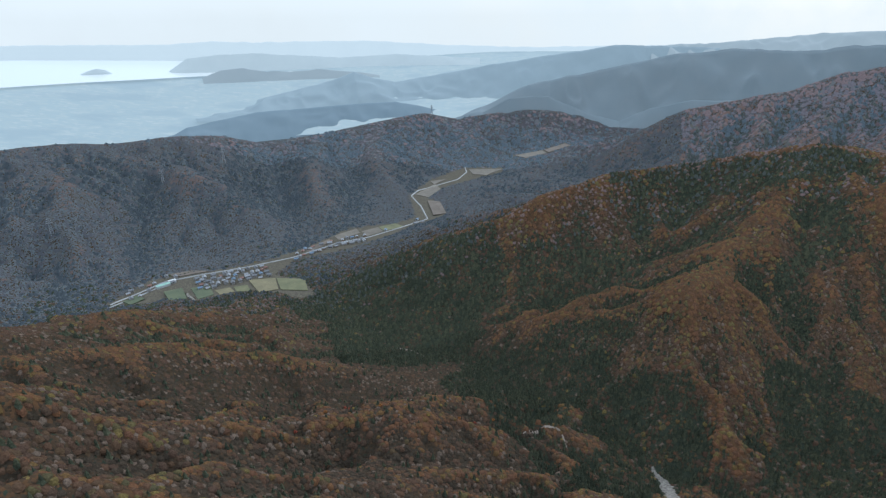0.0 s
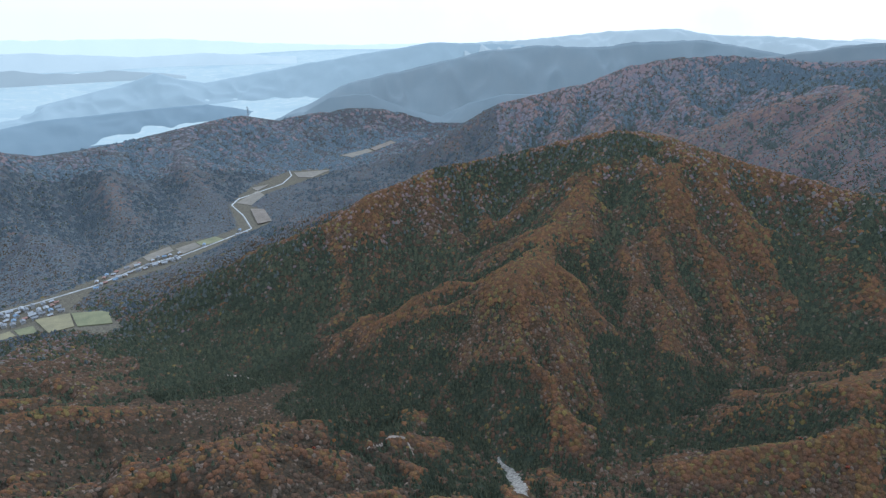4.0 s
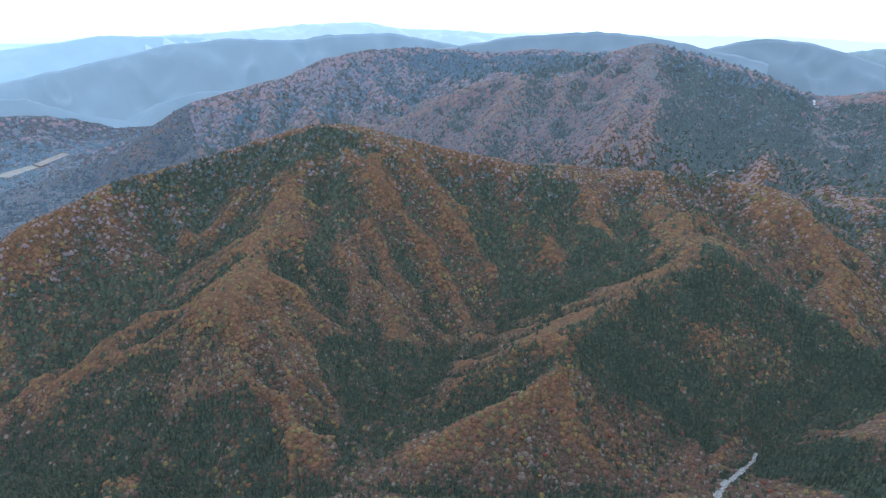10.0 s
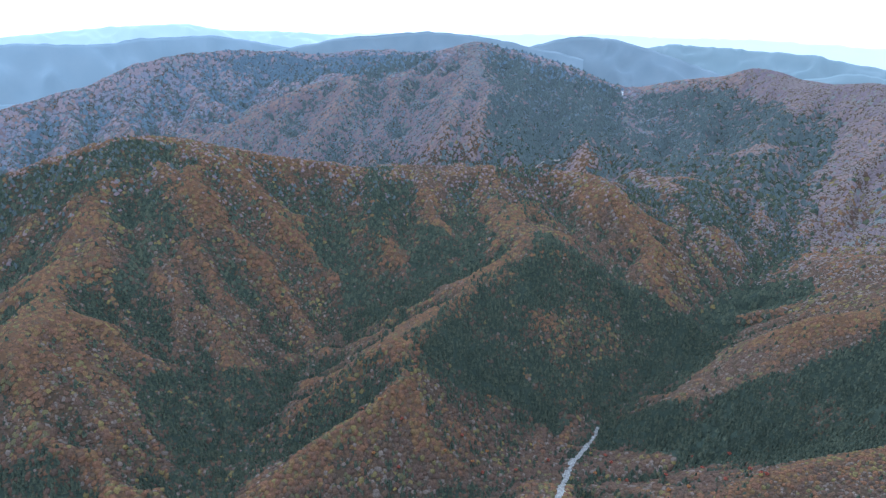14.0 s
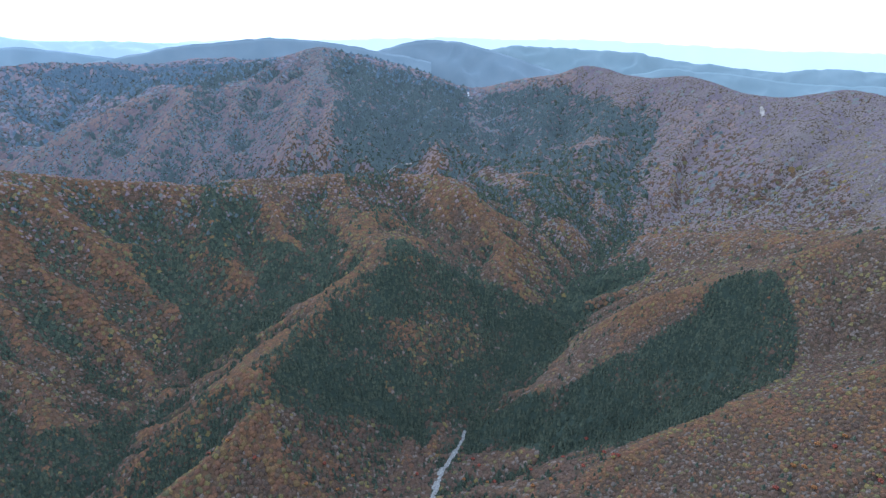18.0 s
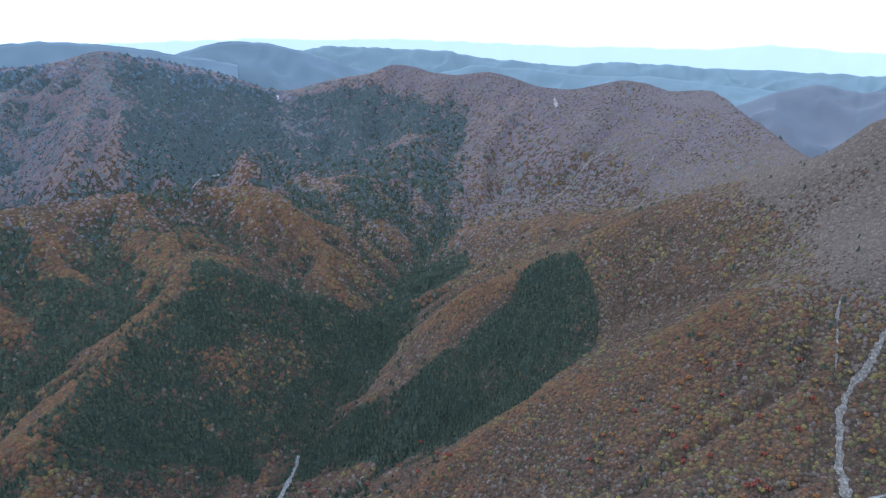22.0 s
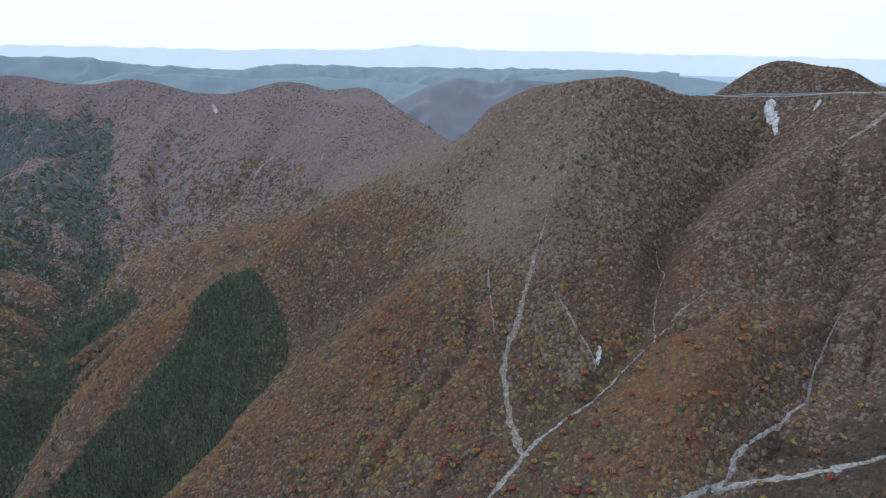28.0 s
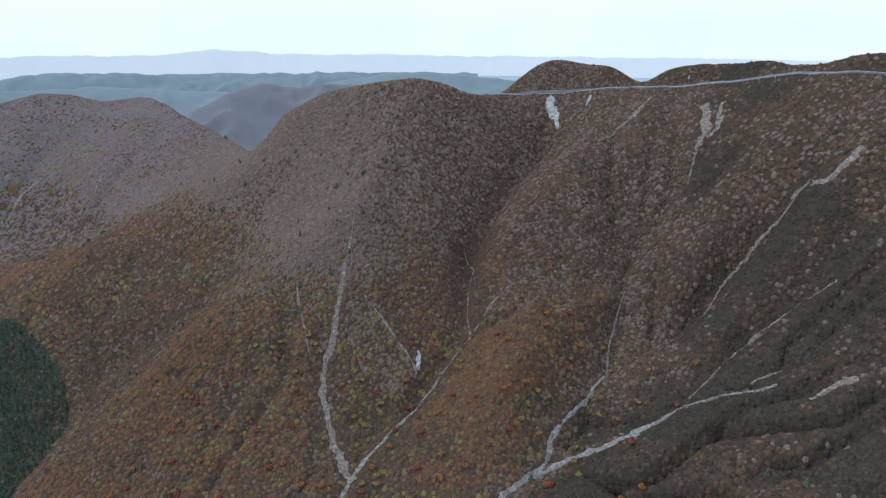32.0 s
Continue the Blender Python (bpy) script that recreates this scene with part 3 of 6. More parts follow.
def build_heights():
    pts = np.concatenate([densify(l) for l in list(CREEKS.values()) + list(RIDGES.values())])
    h = None
    for f, rounds in ((12, 500), (6, 300), (3, 260), (1, 160)):
        na, nr = NA // f, (NR + f - 1) // f + 1
        tot, cnt = np.zeros((na, nr)), np.zeros((na, nr))
        ia = np.round(np.radians(pts[:, 0]) / (STEP * f)).astype(int) % na
        ir = np.clip(np.round(np.log(pts[:, 1] / R_IN) / (STEP * f)).astype(int), 0, nr - 1)
        np.add.at(tot, (ia, ir), pts[:, 2])
        np.add.at(cnt, (ia, ir), 1)
        fixed = cnt > 0
        val = tot / np.maximum(cnt, 1)
        hh, dd = np.meshgrid(np.degrees(np.arange(na) * STEP * f), R_IN * np.exp(np.arange(nr) * STEP * f), indexing="ij")
        hh = np.where(hh > 180, hh - 360, hh)
        for poly, level in ((VALLEY, 5.0), (VALLEY_B, 25.0)):
            flat = inside(hh.ravel(), dd.ravel(), poly).reshape(hh.shape)
            val[flat], fixed[flat] = level, True
        val[:, 0], fixed[:, 0] = 170.0, True
        val[:, -1], fixed[:, -1] = 0.0, True
        if h is None:
            h = np.full((na, nr), 200.0)
        else:
            k = na // h.shape[0]
            up = np.repeat(np.repeat(h, k, 0), k, 1)
            h = up[:na, :nr] if up.shape[1] >= nr else np.pad(up, ((0, 0), (0, nr - up.shape[1])), mode="edge")[:na]
        for _ in range(rounds):
            p = np.pad(h, ((0, 0), (1, 1)), mode="edge")
            h = (np.roll(h, 1, 0) + np.roll(h, -1, 0) + p[:, :-2] + p[:, 2:]) / 4
            h[fixed] = val[fixed]
    h, near = h[:, :NR], fixed[:, :NR].astype(float)
    away = np.zeros_like(near)
    for _ in range(11):
        away += 1 - near
        near = np.maximum.reduce([near, np.roll(near, 1, 0), np.roll(near, -1, 0), np.pad(near, ((0, 0), (1, 0)))[:, :-1], np.pad(near, ((0, 0), (0, 1)))[:, 1:]])
    away = 0.05 + 0.95 * np.clip(away / np.clip(5600 / DIST, 3, 7)[None], 0, 1) ** 0.8
    away = away * np.clip((DIST - 230) / 200, 0, 1)[None]
    for _ in range(2):
        p = np.pad(h, ((0, 0), (1, 1)), mode="edge")
        h = h * 0.6 + (np.roll(h, 1, 0) + np.roll(h, -1, 0) + p[:, :-2] + p[:, 2:]) / 10
    x, y = np.sin(HEADS)[:, None] * DIST[None], np.cos(HEADS)[:, None] * DIST[None]
    steep = np.clip((h - 6) / 60.0, 0, 1)
    for size, amp, seed in ((190, 16, 3), (85, 12, 4), (34, 6, 5)):
        h = h + steep * away * amp * RELIEF[:, None] * (1 - 2 * np.abs(2 * grain(x + 40 * grain(x, y, 90, 9), y, size, seed) - 1)) * 0.5
    for depth in (30.0, 26.0, 20.0):
        h = h - depth * RELIEF[:, None] * steep * away * run_off(h)
        p = np.pad(h, ((0, 0), (1, 1)), mode="edge")
        soft = h * 0.6 + (np.roll(h, 1, 0) + np.roll(h, -1, 0) + p[:, :-2] + p[:, 2:]) / 10
        h = soft + V_SHAPED[:, None] * (slope_limit(h) - soft)
    return h


def slope_limit(h, talus=0.86, rounds=7):
    """Banks steeper than the talus slide down, so that gullies open into a V with straight sides."""
    step = (talus * STEP * DIST)[None]
    for _ in range(rounds):
        p = np.pad(h, ((0, 0), (1, 1)), mode="edge")
        low = np.minimum(np.minimum(np.roll(h, 1, 0), np.roll(h, -1, 0)), np.minimum(p[:, :-2], p[:, 2:])) + step
        diag = np.minimum(np.minimum(np.roll(p, 1, 0)[:, :-2], np.roll(p, -1, 0)[:, :-2]), np.minimum(np.roll(p, 1, 0)[:, 2:], np.roll(p, -1, 0)[:, 2:])) + step * 1.414
        h = np.minimum(h, np.minimum(low, diag))
    p = np.pad(h, ((0, 0), (1, 1)), mode="edge")
    return h * 0.8 + (np.roll(h, 1, 0) + np.roll(h, -1, 0) + p[:, :-2] + p[:, 2:]) / 20


def run_off(h):
    """How much rain water gathers at each place, 0 to 1: the lines along which gullies are cut."""
    n = h.size
    pad = np.pad(np.concatenate([h[-1:], h, h[:1]]), ((0, 0), (1, 1)), constant_values=1e6)
    best, to = np.zeros_like(h), np.arange(n).reshape(h.shape)
    idx = np.arange(n).reshape(h.shape)
    wrap = np.pad(np.concatenate([idx[-1:], idx, idx[:1]]), ((0, 0), (1, 1)))
    for da in (-1, 0, 1):
        for dr in (-1, 0, 1):
            if da or dr:
                sl = (slice(1 + da, 1 + da + h.shape[0]), slice(1 + dr, 1 + dr + h.shape[1]))
                drop = (h - pad[sl]) / math.hypot(da, dr)
                better = drop > best
                best, to = np.where(better, drop, best), np.where(better, wrap[sl], to)
    area = np.broadcast_to((DIST * STEP) ** 2, h.shape).ravel().tolist()
    target = to.ravel().tolist()
    for c in np.argsort(-h.ravel()).tolist():
        t = target[c]
        if t != c:
            area[t] += area[c]
    area = np.array(area).reshape(h.shape)
    cut = np.clip(np.log(area / 500.0) / math.log(60.0), 0, 1)
    p = np.pad(cut, ((0, 0), (1, 1)), mode="edge")
    return cut * 0.6 + (np.roll(cut, 1, 0) + np.roll(cut, -1, 0) + p[:, :-2] + p[:, 2:]) / 10


HEIGHT = build_heights()


def ground_z(x, y):
    """Height of the land at points of the plan."""
    a = (np.arctan2(x, y) % (2 * np.pi)) / STEP
    r = np.clip(np.log(np.maximum(np.hypot(x, y), R_IN) / R_IN) / STEP, 0, NR - 1.001)
    i, j = np.floor(a).astype(int), np.floor(r).astype(int)
    fa, fr = a - i, r - j
    i0, i1 = i % NA, (i + 1) % NA
    return (HEIGHT[i0, j] * (1 - fa) + HEIGHT[i1, j] * fa) * (1 - fr) + (HEIGHT[i0, j + 1] * (1 - fa) + HEIGHT[i1, j + 1] * fa) * fr


def plan(head, dist):
    return dist * math.sin(radians(head)), dist * math.cos(radians(head))


def mesh_from(name, verts, faces, mat, smooth=False):
    """A mesh object from arrays; faces all of one size."""
    me = bpy.data.meshes.new(name)
    k = faces.shape[1]
    me.vertices.add(len(verts))
    me.vertices.foreach_set("co", np.ascontiguousarray(verts, dtype=np.float32).ravel())
    me.loops.add(faces.size)
    me.loops.foreach_set("vertex_index", np.ascontiguousarray(faces, dtype=np.int32).ravel())
    me.polygons.add(len(faces))
    me.polygons.foreach_set("loop_start", np.arange(0, faces.size, k, dtype=np.int32))
    me.polygons.foreach_set("loop_total", np.full(len(faces), k, dtype=np.int32))
    me.polygons.foreach_set("use_smooth", np.full(len(faces), smooth, dtype=bool))
    me.update(calc_edges=True)
    me.validate()
    me.materials.append(mat)
    return new(name, me)


def grid_faces(na, nr, closed):
    i, j = np.meshgrid(np.arange(na if closed else na - 1), np.arange(nr - 1), indexing="ij")
    k = (i + 1) % na
    return np.stack([i * nr + j, i * nr + j + 1, k * nr + j + 1, k * nr + j], -1).reshape(-1, 4)


gx, gy = np.sin(HEADS)[:, None] * DIST[None], np.cos(HEADS)[:, None] * DIST[None]
hub = np.stack([np.sin(HEADS), np.cos(HEADS), np.full(NA, 170.0)], -1)[:, None]
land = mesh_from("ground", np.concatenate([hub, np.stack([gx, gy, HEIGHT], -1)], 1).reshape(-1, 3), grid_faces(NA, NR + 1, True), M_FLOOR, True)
tagged(land, "wooded mountain land with steep ridges and creek valleys", "mountain terrain", kind="structure")

# ---- far country ----
# plain and lake beyond the left hills, one ring of land out to the horizon
RING = np.array([3540.0, 3650.0, 3800.0, 4000.0, 4200.0, 4450.0, 4700.0, 4930.0])
RING_Z = np.array([-10.0, 20.0, 70.0, 135.0, 205.0, 290.0, 345.0, 385.0])
ring_a = np.arange(360) * radians(1.0)
M_PLAIN = field_country()
PLAIN_Z = np.array([10.0, 62.0, 110.0, 172.0, 255.0, 312.0, 332.0, 345.0])
# lowland at the horizon, its haze likewise painted in and glowing
M_FARLAND = distance_glow("haze_glow_lowland", (0.265, 0.300, 0.306), (0.310, 0.345, 0.342), 300.0)


def ring_sheet(name, mat, a0, a1, zs, label):
    a = np.radians(np.arange(a0, a1 + 0.01, 1.0))
    v = np.stack([np.sin(a)[:, None] * RING[None], np.cos(a)[:, None] * RING[None], zs[None] + (RING_Z - zs)[None] * np.clip((np.degrees(a)[:, None] - 2.0) / 12.0, 0, 1) * (a0 < 0)], -1)
    ob = mesh_from(name, v.reshape(-1, 3), grid_faces(len(a), len(RING), False), mat, True)
    return tagged(ob, label, "distant plain", kind="structure")


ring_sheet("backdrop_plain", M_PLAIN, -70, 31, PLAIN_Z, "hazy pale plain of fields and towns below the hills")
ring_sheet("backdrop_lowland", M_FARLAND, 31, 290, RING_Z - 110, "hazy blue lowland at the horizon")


def far_range(line, mat, label, seed, depth=420.0, foot=-150.0, spur=70.0, rough=9.0):
    """A distant range: a wandering crest with spurs and hollows running down from it."""
    line = np.array(line, float)
    heads = np.arange(line[0, 0], line[-1, 0] + 0.01, 0.12)
    r, z = np.interp(heads, line[:, 0], line[:, 1]), np.interp(heads, line[:, 0], line[:, 2])
    k = 26
    s = np.linspace(0, 1, k)
    a = np.radians(heads)
    back = 1.06
    x0, y0 = np.sin(a) * r, np.cos(a) * r
    z = z + rough * (grain(x0, y0, 90, seed) - 0.5) + rough * 0.6 * (grain(x0, y0, 35, seed + 1) - 0.5)
    rows = []
    for q in s:
        d = r - depth * (1 - q)
        x, y = np.sin(a) * d, np.cos(a) * d
        wx, wy = x + 90 * grain(x, y, 150, seed + 5), y + 90 * grain(x, y, 150, seed + 6)
        fold = 0.65 * (1 - 2 * np.abs(2 * grain(wx, wy, 210, seed + 2) - 1)) + 0.5 * (1 - 2 * np.abs(2 * grain(wx, wy, 95, seed + 4) - 1))
        h = foot + (z - foot) * q ** 0.85 + spur * fold * q * (1 - q) * 2.2
        h = h + 22 * (grain(x, y, 70, seed + 3) - 0.5) * (1 - q) ** 0.3 * min(1, q * 4)
        rows.append(np.stack([x, y, h], -1))
    for q, f in ((1.03, 0.55), (1.06, -0.2)):
        rows.append(np.stack([np.sin(a) * r * q, np.cos(a) * r * q, foot + (z - foot) * f], -1))
    v = np.stack(rows, 1)
    ob = mesh_from("backdrop_range", v.reshape(-1, 3), grid_faces(len(heads), v.shape[1], False), mat, True)
    return tagged(ob, label, "distant mountains", kind="structure")


# range tints: the air's haze is put into the colour and its glow
HAZE_A = distance_glow("blue_haze_range_near", (0.104, 0.126, 0.138), (0.136, 0.150, 0.155), 90.0, 0.75)
HAZE_B = distance_glow("blue_haze_range", (0.140, 0.172, 0.188), (0.174, 0.196, 0.204), 110.0, 0.75)
HAZE_C = distance_glow("pale_haze_range", (0.290, 0.330, 0.335), (0.336, 0.370, 0.366), 160.0, 0.3)
HAZE_D = distance_glow("white_haze_range", (0.480, 0.500, 0.472), (0.540, 0.550, 0.515), 260.0, 0.2)
HAZE_E = distance_glow("hazed_shore_hills", (0.58, 0.62, 0.60), (0.63, 0.665, 0.635), 200.0, 0.2)
HAZE_L = distance_glow("blue_haze_plain_hills", (0.218, 0.266, 0.284), (0.258, 0.306, 0.320), 90.0, 0.6)
HAZE_M = distance_glow("hazed_wooded_plain_hills", (0.146, 0.190, 0.216), (0.176, 0.218, 0.240), 70.0, 0.6)
HAZE_N = distance_glow("hazed_headland", (0.430, 0.475, 0.470), (0.485, 0.525, 0.510), 160.0, 0.3)
HAZE_Q = distance_glow("teal_haze_range", (0.118, 0.146, 0.150), (0.148, 0.168, 0.166), 110.0, 0.7)
HAZE_P = distance_glow("mauve_haze_range", (0.088, 0.098, 0.106), (0.130, 0.116, 0.118), 80.0, 0.7)
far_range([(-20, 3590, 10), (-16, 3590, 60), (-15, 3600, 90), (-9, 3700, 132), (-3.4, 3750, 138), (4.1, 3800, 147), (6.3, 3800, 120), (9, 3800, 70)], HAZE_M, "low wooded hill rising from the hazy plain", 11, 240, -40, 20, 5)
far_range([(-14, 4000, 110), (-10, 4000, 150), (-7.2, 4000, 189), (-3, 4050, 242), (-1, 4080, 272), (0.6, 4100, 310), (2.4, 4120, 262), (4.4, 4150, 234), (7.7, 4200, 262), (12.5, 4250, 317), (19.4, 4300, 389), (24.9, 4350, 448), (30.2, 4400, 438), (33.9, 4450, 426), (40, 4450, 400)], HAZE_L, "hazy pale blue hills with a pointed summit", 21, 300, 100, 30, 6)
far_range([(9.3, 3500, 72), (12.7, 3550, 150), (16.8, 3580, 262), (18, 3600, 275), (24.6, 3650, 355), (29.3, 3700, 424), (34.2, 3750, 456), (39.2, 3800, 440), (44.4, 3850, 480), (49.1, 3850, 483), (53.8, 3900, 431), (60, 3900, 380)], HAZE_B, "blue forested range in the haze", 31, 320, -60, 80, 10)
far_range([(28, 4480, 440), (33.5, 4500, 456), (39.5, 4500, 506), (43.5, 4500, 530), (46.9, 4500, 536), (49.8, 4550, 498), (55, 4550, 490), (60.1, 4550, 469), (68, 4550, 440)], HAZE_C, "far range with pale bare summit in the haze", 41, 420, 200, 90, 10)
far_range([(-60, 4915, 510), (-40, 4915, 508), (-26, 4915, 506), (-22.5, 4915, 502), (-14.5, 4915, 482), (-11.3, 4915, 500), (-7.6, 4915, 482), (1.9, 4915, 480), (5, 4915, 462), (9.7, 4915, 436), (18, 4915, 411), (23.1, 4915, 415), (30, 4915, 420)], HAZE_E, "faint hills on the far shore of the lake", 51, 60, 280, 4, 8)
far_range([(10, 3430, 60), (12.6, 3430, 132), (14.8, 3430, 206), (18.5, 3430, 216), (22.3, 3430, 118), (25.3, 3430, 80), (27.9, 3430, 154), (31.7, 3430, 207), (36, 3430, 210)], HAZE_B, "haze-blue wooded foothills round the second valley", 25, 110, 0, 30, 6)
far_range([(50, 3280, 400), (54.2, 3300, 442), (59.8, 3350, 494), (63.8, 3400, 514), (67.6, 3400, 530), (71.9, 3400, 508), (75.5, 3400, 477), (82, 3400, 400)], HAZE_A, "wooded range tinted dark haze-blue", 61, 450, 0, 70, 8)
far_range([(72, 3600, 380), (76.5, 3600, 440), (79.2, 3600, 492), (81.5, 3630, 512), (84.6, 3620, 496), (89.2, 3550, 424), (92.9, 3500, 352), (96, 3480, 300)], HAZE_A, "rounded haze-blue mountain beyond the pass", 71, 450, 0, 80, 8)
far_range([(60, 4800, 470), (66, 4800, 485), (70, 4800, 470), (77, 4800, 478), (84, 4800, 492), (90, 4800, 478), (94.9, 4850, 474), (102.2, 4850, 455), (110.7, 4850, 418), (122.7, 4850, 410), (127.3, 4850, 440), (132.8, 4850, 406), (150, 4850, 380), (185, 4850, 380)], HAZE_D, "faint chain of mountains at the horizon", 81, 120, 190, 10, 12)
far_range([(84, 4550, 400), (90, 4550, 440), (94.8, 4500, 424), (100.2, 4500, 404), (104.1, 4500, 351), (107, 4500, 333), (111.5, 4500, 299), (115.3, 4500, 340), (121.2, 4500, 310), (127.2, 4500, 302), (132, 4500, 296), (139, 4500, 290), (150, 4500, 285)], HAZE_Q, "haze-blue mountain chain beyond the bald summits", 91, 420, 60, 60, 14)
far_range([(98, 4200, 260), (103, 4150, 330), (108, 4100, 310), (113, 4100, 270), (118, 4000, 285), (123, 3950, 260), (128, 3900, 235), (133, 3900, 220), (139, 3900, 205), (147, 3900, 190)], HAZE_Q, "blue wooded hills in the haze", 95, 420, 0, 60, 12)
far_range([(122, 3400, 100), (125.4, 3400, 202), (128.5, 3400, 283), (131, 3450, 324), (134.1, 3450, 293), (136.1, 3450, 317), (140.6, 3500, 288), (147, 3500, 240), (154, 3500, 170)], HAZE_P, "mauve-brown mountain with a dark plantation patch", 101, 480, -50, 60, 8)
far_range([(128, 4000, 60), (131, 4000, 200), (137, 4000, 276), (141.4, 4000, 311), (145.3, 4000, 331), (149.9, 4000, 302), (153, 4000, 276), (160, 4000, 220)], HAZE_Q, "low haze-blue ridge on the horizon", 111, 420, 0, 50, 8)

# lake with its small island and low shore; its glow stands for reflected sky
M_LAKE, _n, _l, _b = material("glowing_lake_water", 0.25)
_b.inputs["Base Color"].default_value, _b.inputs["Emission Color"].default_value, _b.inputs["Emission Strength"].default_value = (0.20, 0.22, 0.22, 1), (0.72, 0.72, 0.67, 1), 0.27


def lake_sheet(a0, a1, label):
    """Water from the bays of the near shore out to the far shore, which bends in towards its end."""
    head = np.linspace(a0, a1, 60)
    a, t = np.radians(head), np.linspace(0, 1, 60)
    near = 4300 + 22 * np.abs(np.sin(t * 9)) + 30 * t
    top = np.interp(head, [-48, -26, -14.7, -5.5, -3], [430, 424, 379, 318, 318])
    q = np.linspace(0, 1, 8)[None]
    rr = near[:, None] + (4800 - near)[:, None] * q
    v = np.stack([np.sin(a)[:, None] * rr, np.cos(a)[:, None] * rr, 300.0 + (top - 300)[:, None] * q], -1)
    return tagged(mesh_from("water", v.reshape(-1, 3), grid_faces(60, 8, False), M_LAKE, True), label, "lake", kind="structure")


# ---- woods ----
def blur(h, n):
    for _ in range(n):
        p = np.pad(h, ((0, 0), (1, 1)), mode="edge")
        h = (np.roll(h, 1, 0) + np.roll(h, -1, 0) + p[:, :-2] + p[:, 2:]) / 4
    return h


HOLLOW = (0.55 * (blur(HEIGHT, 60) - HEIGHT) + 1.1 * (blur(HEIGHT, 14) - HEIGHT)) / DIST[None] * 1000.0
ASPECT = (np.roll(HEIGHT, 2, 0) - np.roll(HEIGHT, -2, 0)) / (4 * STEP * DIST[None])
CLEAR = []      # (x, y, radius) where no tree stands


def sample(field, x, y):
    a = np.round((np.arctan2(x, y) % (2 * np.pi)) / STEP).astype(int) % NA
    r = np.clip(np.round(np.log(np.maximum(np.hypot(x, y), R_IN) / R_IN) / STEP).astype(int), 0, NR - 1)
    return field[a, r]


